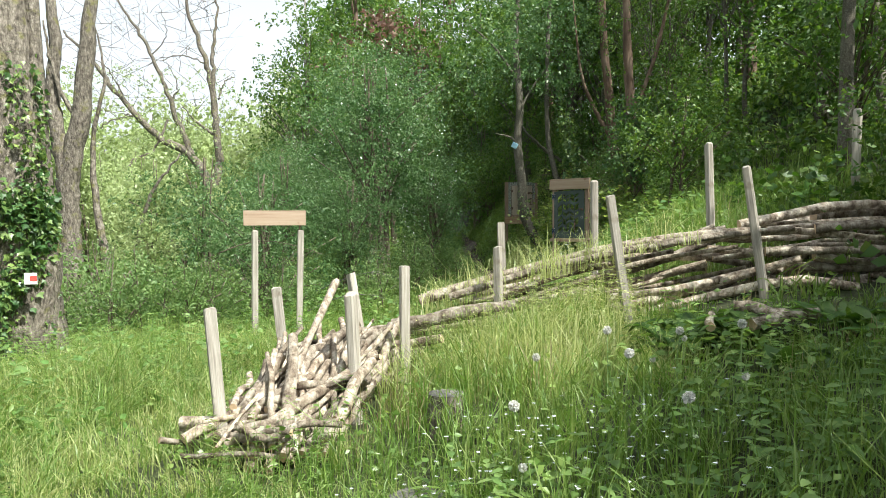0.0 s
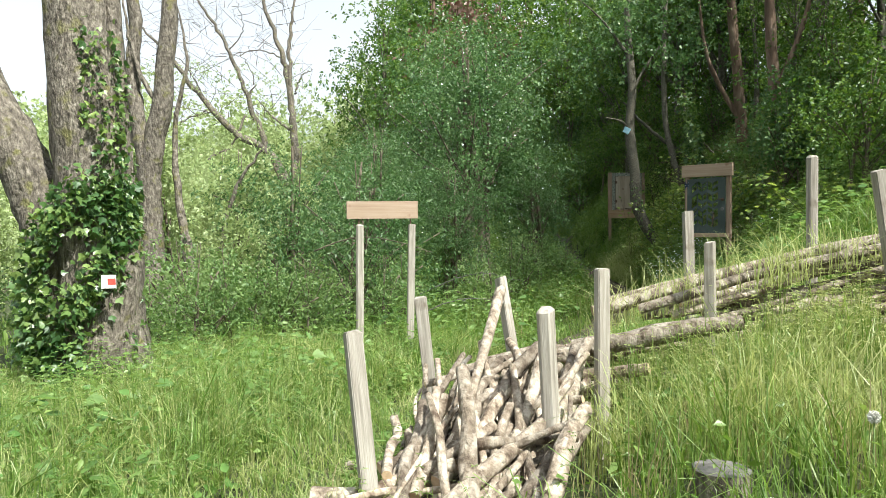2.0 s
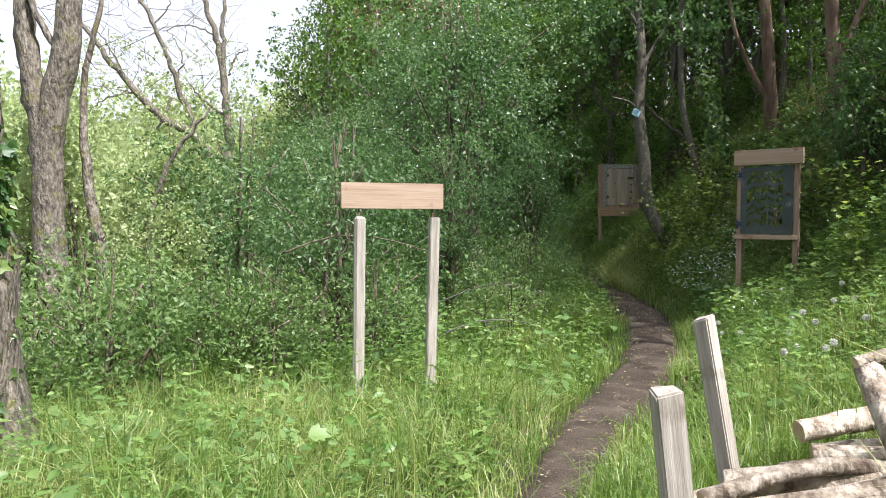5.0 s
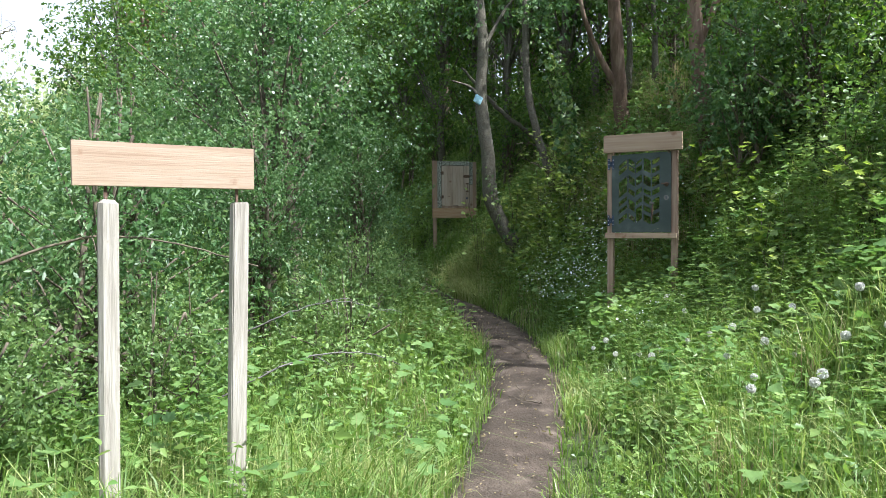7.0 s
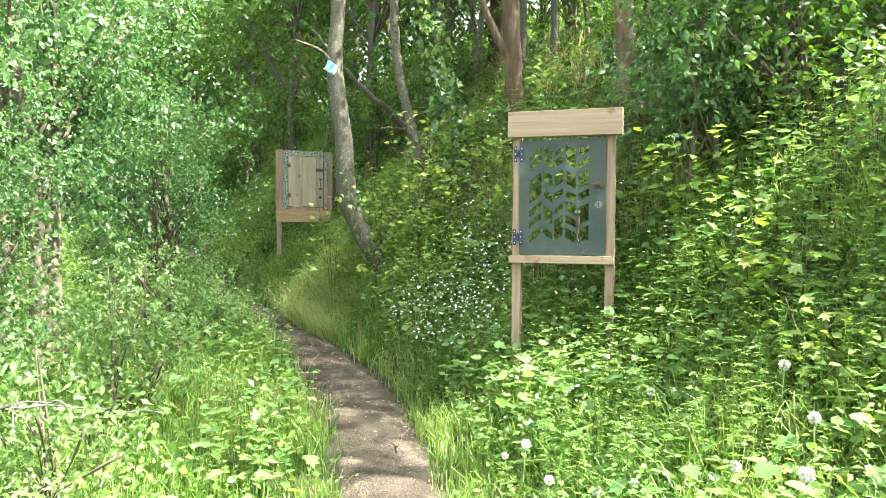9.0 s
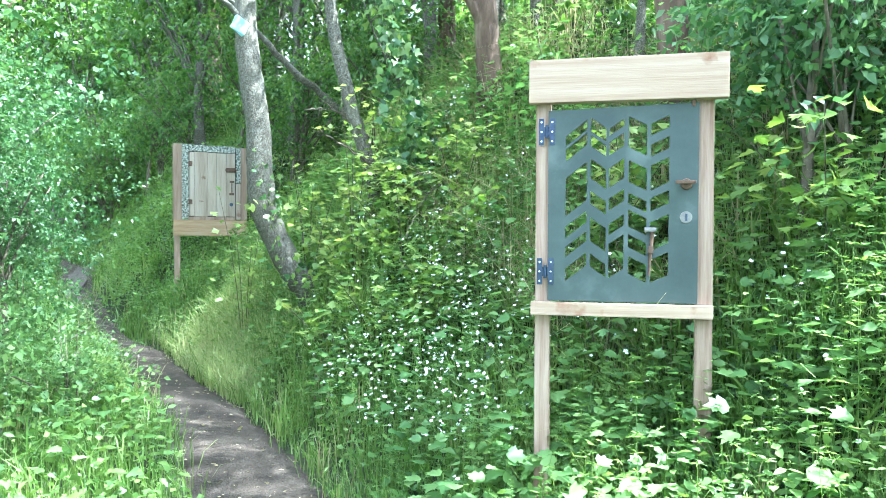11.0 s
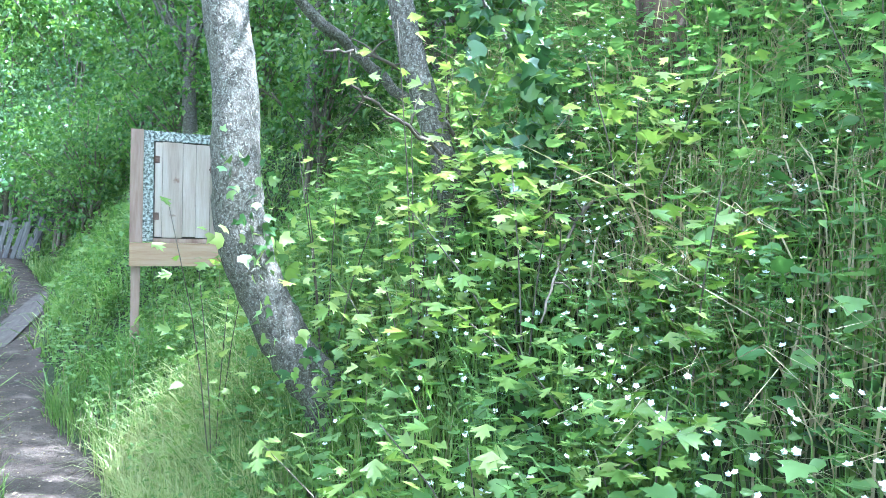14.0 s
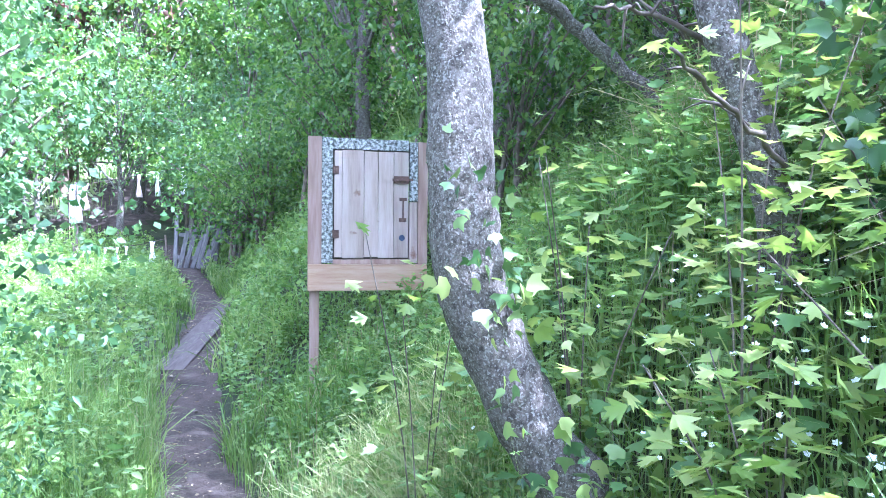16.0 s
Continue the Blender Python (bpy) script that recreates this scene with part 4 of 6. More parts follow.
ft = shaped_tree("bare_forked_tree", (fx, fy, fz), [
    [(fx, fy, fz - 0.3, 0.5), (fx, fy, fz + 2, 0.36), far_row(550, 500, 0.3), far_row(500, 400, 0.22), far_row(405, 340, 0.18), far_row(320, 245, 0.14), far_row(245, 145, 0.1), far_row(170, 60, 0.05)],
    [far_row(505, 405, 0.17), far_row(470, 310, 0.14), far_row(430, 200, 0.11), far_row(385, 90, 0.09), far_row(325, 0, 0.06), far_row(280, -90, 0.03)],
    [far_row(556, 500, 0.25), far_row(575, 430, 0.22), far_row(572, 330, 0.19), far_row(560, 220, 0.16), far_row(540, 120, 0.13), far_row(500, 0, 0.09), far_row(480, -120, 0.05)],
    [far_row(565, 230, 0.12), far_row(562, 110, 0.1), far_row(575, 0, 0.06), far_row(560, -120, 0.03)],
    [far_row(575, 340, 0.08), far_row(525, 315, 0.06), far_row(480, 260, 0.02)],
    [far_row(575, 240, 0.06), far_row(590, 200, 0.05), far_row(622, 170, 0.02)],
    [far_row(440, 300, 0.07), far_row(400, 385, 0.06), far_row(340, 420, 0.07), far_row(315, 520, 0.1), far_row(270, 620, 0.14), far_row(255, 720, 0.16)],
    [far_row(455, 250, 0.05), far_row(465, 195, 0.03), far_row(430, 130, 0.015)],
    [far_row(350, 290, 0.05), far_row(300, 300, 0.04), far_row(230, 345, 0.015)],
    [far_row(330, 250, 0.04), far_row(280, 160, 0.03), far_row(235, 130, 0.012)],
    [far_row(545, 140, 0.04), far_row(470, 120, 0.03), far_row(390, 150, 0.012)],
    [far_row(400, 120, 0.04), far_row(440, 60, 0.025), far_row(420, -20, 0.01)]], M_BARK, "bare twisting half-dead tree by the stream", 9, 0.05, 7, 0.04)
rng = np.random.default_rng(70)
tw = []
for k in range(150):
    u, v = rng.uniform(160, 600), rng.uniform(-60, 330)
    a = far_row(u, v, 0.016, rng.normal() * 0.6)
    b = far_row(u + rng.normal() * 45, v - rng.uniform(10, 70), 0.008, rng.normal() * 0.6)
    c = far_row(u + rng.normal() * 70, v - rng.uniform(60, 110), 0.004, rng.normal() * 0.6)
    tw.append(limb([tuple(np.subtract(q, (fx, fy, fz, 0))) for q in (a, b, c)], 5, 4))
v, f = merge(tw)
part("twig_spray", np_mesh("twig_spray", v, f, M_TWIG), ft, "fine bare twigs")
pts = np.array([far_row(rng.uniform(150, 620), rng.uniform(150, 470), 0, rng.normal() * 0.8)[:3] for _ in range(520)]) - np.array([fx, fy, fz])
v, f = twig_leaves(pts, rng.standard_normal((520, 3)), 9, 0.6, 0.12, 0.6, rng)
part("foliage", np_mesh("foliage", v, f, L_HAZE_PALE), ft, "sparse young leaves, paled for haze")

cxb, cyb = 1.6, 17.0
czb = gz(cxb, cyb)
ct = shaped_tree("curved_trunk_tree", (cxb, cyb, czb), [
    [(1.66, 16.98, czb - 0.25, 0.155), (1.58, 17.0, czb + 0.1, 0.14), (1.42, 17.02, 1.27, 0.125), (1.27, 17.04, 1.55, 0.122), (1.15, 17.06, 1.85, 0.125), (1.11, 17.08, 2.2, 0.12), (1.1, 17.1, 2.6, 0.117), (1.03, 17.15, 3.2, 0.11), (1.0, 17.2, 3.7, 0.1), (1.05, 17.25, 4.6, 0.09), (0.95, 17.4, 6.2, 0.07), (1.1, 17.6, 8.5, 0.04)],
    [(1.02, 17.2, 3.55, 0.04), (0.8, 17.1, 3.75, 0.025), (0.45, 16.9, 3.82, 0.01)],
    [(1.03, 17.2, 4.4, 0.04), (1.5, 17.3, 5.2, 0.025), (2.1, 17.2, 5.9, 0.012)],
    [(1.0, 17.3, 5.2, 0.04), (0.4, 17.1, 6.0, 0.025), (-0.2, 16.8, 6.5, 0.012)]], M_BARKSMOOTH, "grey lichen-speckled tree with a sharply curved trunk", 16, 0.035, 8)
ivy_on(ct, [(-0.1, -0.05, 0.15, 0.12), (-0.35, -0.03, 0.62, 0.125), (-0.45, 0.02, 1.0, 0.12), (-0.5, 0.06, 1.3, 0.11)], 0.06, 150, 0.06, 9, (0.8, -0.5, 0))
ivy_on(ct, [(-0.1, -0.05, 0.15, 0.12), (-0.35, -0.03, 0.62, 0.125), (-0.42, 0.02, 1.0, 0.12)], 0.1, 90, 0.065, 10, (0.9, -0.4, 0), "maple_shoot", L_MAPLE)
bt = bmesh.new()
box_bm(bt, -0.09, 0.05, -0.02, 0.02, -0.05, 0.06, 0.01, 0.02)
part("blue_tag", bm_mesh("blue_tag", bt, M_BLUE), ct, "pale blue plastic tag", pose(1.0 - cxb - 0.06, 17.05 - cyb, 3.52 - czb, 0, 25, 10))
rng = np.random.default_rng(30)
_, p, ax = crown_points(rng, 80, 10, 2.3, 2.3, 1.8, 5.1, 0.42, 0.4)
p[:, 0] -= 0.4
v, f = twig_leaves(p, ax, 9, 0.35, 0.085, 0.7, rng)
part("crown", np_mesh("crown", v, f, L_BUSH), ct)

vx, vy = 2.15, 16.75
vz = gz(vx, vy)
vt = shaped_tree("ivied_trunk_tree", (vx, vy, vz), [
    [(2.2, 16.74, vz - 0.3, 0.09), (2.12, 16.74, 2.1, 0.072), (2.04, 16.76, 2.4, 0.068), (1.96, 16.78, 2.66, 0.066), (1.89, 16.8, 2.9, 0.064), (1.72, 16.9, 4.0, 0.058), (1.75, 17.0, 6.5, 0.045), (1.9, 17.2, 8.5, 0.02)]], M_BARKSMOOTH, "slim leaning trunk hung with ivy on the bank", 12, 0.05, 12)
ivy_on(vt, [(0.25, -0.3, 0.2, 0.06), (0.18, -0.22, 0.8, 0.06), (0.1, -0.12, 1.4, 0.06), (0.0, 0.0, 2.2, 0.06), (-0.3, 0.1, 3.4, 0.06)], 0.16, 1200, 0.085, 13, (0.4, -0.6, 0))

ax2, ay2 = 3.3, 16.65
az2 = gz(ax2, ay2)
shaped_tree("brown_trunk_tree", (ax2, ay2, az2), [
    [(3.35, 16.65, az2 - 0.3, 0.2), (3.32, 16.65, az2 + 0.15, 0.15), (3.26, 16.63, 3.5, 0.12), (3.2, 16.6, 4.2, 0.11), (3.0, 16.5, 6.5, 0.085), (2.9, 16.5, 9.5, 0.04)],
    [(3.25, 16.6, 3.6, 0.06), (2.85, 16.6, 4.3, 0.05), (2.5, 16.5, 5.2, 0.035), (2.3, 16.5, 7.0, 0.015)]], M_BARKBROWN, "reddish-brown trunk rooted high on the bank", 13, 0.06, 14)
ax3, ay3 = 3.55, 14.2
az3 = gz(ax3, ay3)
shaped_tree("brown_trunk_tree", (ax3, ay3, az3), [
    [(3.7, 14.2, az3 - 0.3, 0.16), (3.55, 14.2, az3 + 0.3, 0.12), (3.35, 14.15, 4.0, 0.1), (3.25, 14.1, 5.5, 0.085), (3.2, 14.2, 8.5, 0.04)],
    [(3.38, 14.15, 3.8, 0.05), (3.8, 14.0, 5.0, 0.04), (4.2, 13.9, 6.8, 0.02)]], M_BARKBROWN, "dark trunk leaning out from the bank", 12, 0.06, 15)
fl = new("fallen_branch", np_mesh("fallen_branch", *limb([(2.75, 18.7, 2.75, 0.04), (2.25, 18.75, 3.19, 0.042), (1.83, 18.68, 3.48, 0.04), (1.3, 18.6, 3.95, 0.034), (0.9, 18.6, 4.4, 0.02)], 22, 9, rng, 0.13, 0.012), M_BARKSMOOTH, True))
tagged(fl, "fallen dead branch propped against the wooded bank", "branch")

# ---- the wood: trees that repeat ----
def place(ob, x, y, s=1.0, rz=0.0, tilt=0.0, sz=None):
    return Matrix.Translation((x, y, gz(x, y))) @ Euler((radians(tilt), 0, radians(rz))).to_matrix().to_4x4() @ Matrix.Diagonal((s, s, sz or s, 1))


def scatter(ob, spots):
    """The thing itself at the first spot and copies at the rest; a copy takes over the first one's scale, which is divided out."""
    base = spots[0][2]
    ob.matrix_basis = place(ob, *spots[0])
    for x, y, s, rz in spots[1:]:
        copy_thing(ob, place(ob, x, y, s / base, rz))


wood_a = make_tree("woodland_tree", 21, 10.5, 0.16, 2.5, 2.5, 3.6, 6.6, 100, 8, 8, 0.135, L_WOOD, M_BARKBROWN, "tall dark-green broadleaved tree of the hillside wood, one copy added unseen for shade", width=0.62, spread=0.4, shell=0.35, group="trees of the wood")
# The last spot is out of view, added to shade the right foreground.
scatter(wood_a, [(8.6, 17.0, 0.9, 10), (6.6, 17.5, 1.0, 80), (5.0, 21.5, 1.0, 200), (2.2, 29.5, 1.1, 20), (9.4, -1.6, 1.15, 160)])
wood_b = make_tree("woodland_tree", 22, 8.0, 0.12, 2.4, 2.1, 2.9, 4.7, 90, 10, 7, 0.13, L_WOOD, M_BARKSMOOTH, "slender woodland tree with a full green crown, some copies added unseen for shade", width=0.6, spread=0.36, shell=0.35, group="trees of the wood")
# Spots with y below 5 are out of view, added to shade grass and stack.
scatter(wood_b, [(4.6, 23.5, 1.0, 60), (2.4, 25.2, 0.95, 310), (0.8, 33.5, 1.1, 140), (4.5, 28.5, 1.1, 20), (7.0, 19.8, 0.95, 120), (7.3, 0.6, 1.0, 45), (7.9, 2.5, 1.0, 100), (8.9, 3.6, 1.0, 300), (10.2, 4.2, 1.0, 15), (8.3, -1.4, 1.2, 30), (8.6, 1.2, 0.9, 20), (7.9, -0.5, 1.0, 280), (9.9, 2.9, 0.95, 330), (6.9, -1.9, 1.0, 100), (10.3, -1.2, 1.2, 250), (7.6, 0.4, 0.8, 140), (9.4, 1.9, 0.75, 60), (8.8, 3.1, 0.7, 210), (3.4, 20.2, 0.95, 15), (5.4, 19.0, 1.05, 190), (1.3, 24.0, 0.85, 280), (-1.0, 36.5, 1.4, 45), (-4.5, 39.0, 1.5, 130), (-7.6, 38.5, 1.3, 220), (0.9, 30.2, 0.9, 330), (2.6, 22.3, 1.0, 75), (-2.4, 35.2, 0.7, 15), (-4.4, 36.0, 0.8, 100), (-6.3, 35.6, 0.7, 190), (-8.2, 35.2, 0.8, 260), (3.2, 26.8, 0.9, 40)])
wood_c = make_tree("tall_tree", 23, 17, 0.26, 3.6, 3.6, 6.4, 10.0, 130, 8, 7, 0.28, L_WOOD, M_BARKBROWN, "tall woodland tree behind the clearing, some copies added unseen for shade", width=0.6, spread=0.75, shell=0.4, twig_len=0.6, group="tall trees behind", limbs=14)
# Spots with y below 5 are unseen, added to block sky and sun.
scatter(wood_c, [(5.5, -6.5, 0.8, 75), (0.5, -9.0, 0.85, 190), (-5.5, -9.5, 0.85, 310), (9.5, -8.0, 0.9, 0), (10.6, -1.6, 0.75, 20), (11.6, 2.2, 0.75, 140), (9.0, -4.0, 0.75, 250), (-8.5, 41.5, 0.95, 0), (-3.5, 46, 1.05, 70), (2.5, 44, 1.05, 150), (-9.5, 50, 1.1, 220), (7.5, 38, 1.05, 300), (-14.5, 60, 1.0, 100), (12.2, -2.6, 0.75, 200), (4.6, 35, 0.85, 30), (1.2, 38.5, 0.85, 200), (11, 34, 0.9, 90)])
alder = make_tree("pale_tree", 24, 12, 0.2, 2.6, 2.6, 4.8, 6.6, 110, 9, 7, 0.18, L_WOOD, M_BARK, "open-crowned grey-green tree at the wood's edge", width=0.55, spread=0.6, shell=0.4, twig_len=0.5, group="trees at the edge")
scatter(alder, [(-10.4, 37.5, 1.05, 0), (-7.2, 33.5, 0.8, 130), (-4.4, 46.0, 0.95, 250)])
red = make_tree("copper_tree", 25, 6, 0.12, 1.5, 1.5, 1.9, 4.0, 50, 10, 8, 0.2, L_RED, M_BARKBROWN, "small copper-leaved tree above the green wood", width=0.6, spread=0.45, twig_len=0.5)
red.matrix_basis = place(red, -7.0, 40.0, 1.75, 0)

haw = make_tree("hawthorn_tree", 26, 5.6, 0.1, 1.75, 1.9, 2.5, 3.3, 130, 15, 10, 0.062, L_BUSH, M_TWIG, "flowering hawthorn with dense small leaves by the path", width=0.7, spread=0.27, shell=0.3, stems=3, group="hawthorns by the path")
scatter(haw, [(-1.1, 17.1, 0.55, 30), (-2.2, 15.2, 1.0, 0), (-3.2, 18.8, 1.15, 140), (-2.25, 12.9, 0.5, 250), (-3.9, 13.8, 0.6, 70), (-3.3, 22.8, 1.15, 200)])
willow = make_tree("willow_bush", 27, 3.4, 0.05, 1.7, 1.6, 1.5, 1.75, 100, 10, 9, 0.08, L_BUSH, M_TWIG, "grey-green willow bush in the hedge", width=0.4, spread=0.24, shell=0.25, stems=4, group="bushes behind the sign", limbs=40)
scatter(willow, [(-3.4, 10.9, 0.85, 0), (-5.2, 12.6, 1.0, 60), (-4.4, 15.6, 0.95, 200), (-6.2, 21.5, 1.1, 90), (-8.0, 28.0, 1.4, 150), (-8.5, 36, 1.5, 200), (-1.0, 37.5, 1.5, 60), (-1.3, 17.6, 0.55, 50), (-6.9, 9.6, 0.4, 200), (-8.2, 37.8, 1.4, 110), (-10.6, 38.0, 1.5, 170), (-2.6, 38.2, 1.4, 300), (-0.9, 33.4, 1.5, 20)])
low = make_tree("low_bush", 33, 1.5, 0.02, 0.75, 0.7, 0.65, 0.75, 45, 8, 8, 0.055, L_SCRUB, M_TWIG, "knee-high leafy bush at the hedge foot", category="bush", width=0.5, spread=0.2, shell=0.25, stems=3, group="low bushes of the hedge", limbs=18, twig_len=0.22)
scatter(low, [(-0.5, 16.5, 0.6, 45), (-4.7, 8.7, 1.1, 15), (-5.6, 9.3, 1.2, 100), (-4.0, 9.0, 0.9, 190), (-3.5, 9.3, 0.85, 260), (-6.3, 8.4, 1.0, 330), (-7.6, 7.4, 0.9, 25), (-8.6, 8.8, 1.1, 140), (-5.2, 7.9, 0.8, 70), (-2.7, 10.3, 0.9, 10), (-3.9, 9.7, 0.85, 80), (-1.5, 11.3, 0.8, 150), (-5.4, 10.4, 1.0, 220), (-2.3, 13.2, 1.2, 270), (-7.9, 11.6, 1.0, 330), (-1.25, 13.6, 0.9, 20), (-1.1, 15.6, 1.0, 110), (-0.9, 17.0, 0.8, 200), (-3.1, 11.5, 1.0, 300), (-4.6, 11.4, 0.9, 40)])
elder = make_tree("elder_shrub", 28, 2.4, 0.035, 1.1, 1.1, 1.05, 1.3, 60, 10, 8, 0.078, L_WOOD, M_TWIG, "leafy dark shrub on the shaded bank", width=0.55, spread=0.3, shell=0.25, stems=3, group="shrubs of the bank", limbs=24)
scatter(elder, [(6.3, 12.6, 1.3, 20), (7.4, 12.0, 1.4, 130), (8.6, 13.2, 1.5, 240), (3.9, 12.6, 0.9, 0), (4.4, 14.9, 1.0, 80), (3.0, 18.9, 0.85, 30), (2.4, 20.6, 0.9, 200), (2.0, 22.6, 1.0, 120), (1.2, 24.6, 1.0, 70), (0.8, 27.2, 1.1, 250), (0.2, 30.0, 1.1, 10), (-0.3, 32.6, 1.0, 140), (3.6, 10.2, 0.8, 220), (5.8, 6.8, 0.9, 330), (4.6, 17.6, 1.1, 40), (3.6, 21.8, 1.1, 300), (6.4, 11.5, 1.2, 60), (5.9, 9.4, 1.2, 180), (-0.45, 29.6, 1.3, 15), (-0.7, 31.3, 1.5, 200), (-0.2, 28.2, 1.1, 90)])
thicket = make_tree("thicket_bush", 35, 6.2, 0.06, 2.6, 2.6, 2.9, 3.2, 120, 9, 7, 0.15, L_WOOD, M_TWIG, "dense leafy thicket closing the wood behind, some copies added unseen for shade", category="bush", width=0.6, spread=0.5, shell=0.3, stems=3, twig_len=0.45, group="thickets of the wood", limbs=24)
# The four spots with y below 6 stay out of view, as dense near shade.
scatter(thicket, [(-5.2, 46.8, 1.2, 60), (-12.5, 48.0, 1.4, 170), (-9.0, 43.5, 1.0, 280), (6.9, 1.0, 1.0, 15), (6.2, -1.0, 0.85, 120), (8.2, 3.3, 1.0, 200), (9.4, 5.2, 1.0, 310), (1.8, 31.5, 1.0, 0), (4.4, 30.5, 1.1, 70), (3.2, 35.5, 1.2, 210), (6.8, 33.5, 1.3, 20), (0.6, 36.5, 1.1, 300), (11.8, 30.0, 1.4, 40), (2.0, 41.0, 1.4, 110), (-3.0, 49.0, 1.5, 150), (-8.0, 47.0, 1.5, 30), (-5.6, 52.0, 1.7, 80), (-1.2, 44.0, 1.4, 220), (-10.6, 44.0, 1.3, 130), (6.0, 21.5, 0.85, 160)])
hazel = make_tree("hazel_tree", 34, 7.4, 0.07, 2.3, 2.3, 1.9, 5.3, 90, 10, 9, 0.08, L_WOOD, M_BARKSMOOTH, "small-leaved tree arching out over the bank", width=0.62, spread=0.34, shell=0.3, stems=2, group="arching trees of the bank", limbs=30)
scatter(hazel, [(3.9, 17.2, 0.85, 200), (2.6, 21.4, 0.9, 45), (7.6, 14.8, 1.2, 15), (5.0, 12.6, 0.7, 0), (5.8, 18.2, 0.9, 110), (4.0, 15.0, 0.62, 40), (6.4, 10.6, 1.0, 230), (3.9, 19.6, 0.95, 300), (8.2, 7.2, 1.0, 170)])
# Added trees: crowns above the view throw shade on the path's left verge.
shade_canopy = make_tree("shade_canopy_tree", 36, 10.8, 0.1, 2.3, 2.2, 1.5, 9.0, 70, 9, 8, 0.1, L_WOOD, M_BARKSMOOTH, "tall slim tree added to shade the path, its high crown out of view", width=0.6, spread=0.36, shell=0.25, group="high trees over the path", limbs=18)
scatter(shade_canopy, [(5.4, 8.6, 1.0, 0), (6.0, 11.4, 1.0, 130)])
bright = make_tree("sunlit_shrub", 29, 2.7, 0.04, 0.8, 0.8, 1.2, 1.5, 60, 9, 9, 0.075, L_BUSH, M_TWIG, "upright sunlit shrub among the logs", width=0.6, spread=0.24, shell=0.25, stems=2, limbs=20)
bright.matrix_basis = place(bright, 3.3, 12.9, 0.85, 0)
river = make_tree("riverside_tree", 31, 9, 0.18, 3.2, 3.2, 3.8, 5.0, 90, 5, 6, 0.36, L_HAZE_PALE, M_BARK, "yellow-green tree on the far stream bank, paled for haze", width=0.6, spread=0.8, shell=0.4, twig_len=0.7, group="riverside trees", limbs=9)
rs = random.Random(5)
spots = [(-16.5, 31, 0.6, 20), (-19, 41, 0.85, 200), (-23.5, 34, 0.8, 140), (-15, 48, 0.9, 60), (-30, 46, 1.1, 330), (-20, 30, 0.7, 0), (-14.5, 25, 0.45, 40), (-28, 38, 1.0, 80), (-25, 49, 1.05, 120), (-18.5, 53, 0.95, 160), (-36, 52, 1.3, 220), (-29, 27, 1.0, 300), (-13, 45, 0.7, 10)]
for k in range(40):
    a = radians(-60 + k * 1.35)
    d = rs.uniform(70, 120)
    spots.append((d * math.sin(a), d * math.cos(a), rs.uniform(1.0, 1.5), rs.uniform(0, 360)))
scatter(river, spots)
sap = make_tree("alder_sapling", 32, 4.5, 0.05, 1.2, 1.2, 1.7, 2.7, 60, 8, 8, 0.11, L_HAZE_PALE, M_TWIG, "thin sapling in the meadow, its pale leaves lightened for haze", width=0.6, spread=0.35, shell=0.3, stems=2, twig_len=0.4, group="saplings", limbs=20)
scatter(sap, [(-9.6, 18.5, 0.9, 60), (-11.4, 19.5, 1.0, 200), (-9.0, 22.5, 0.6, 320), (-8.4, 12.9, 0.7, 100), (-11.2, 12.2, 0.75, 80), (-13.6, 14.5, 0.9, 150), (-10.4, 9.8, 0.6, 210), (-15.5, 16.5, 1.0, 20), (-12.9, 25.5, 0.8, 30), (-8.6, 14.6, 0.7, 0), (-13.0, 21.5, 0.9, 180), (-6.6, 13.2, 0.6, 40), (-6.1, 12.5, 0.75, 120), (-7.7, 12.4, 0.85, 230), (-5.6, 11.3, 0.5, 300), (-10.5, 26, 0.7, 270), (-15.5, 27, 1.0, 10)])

# ---- grass, herbs, flowers ----
def off_path(x, y, margin=0.0):
    return np.abs(x - path_x(y)) > path_half(y) + margin


LINE = np.array([(t, *e) for t, e, g, r in PATH])


def clear_of_walk(x, y):
    """Keeps tall growth off the line that is walked."""
    d = np.full(len(x), 9.0)
    for k in np.linspace(0, 16, 60):
        d = np.minimum(d, np.hypot(x - np.interp(k, LINE[:, 0], LINE[:, 1]), y - np.interp(k, LINE[:, 0], LINE[:, 2])))
    return d


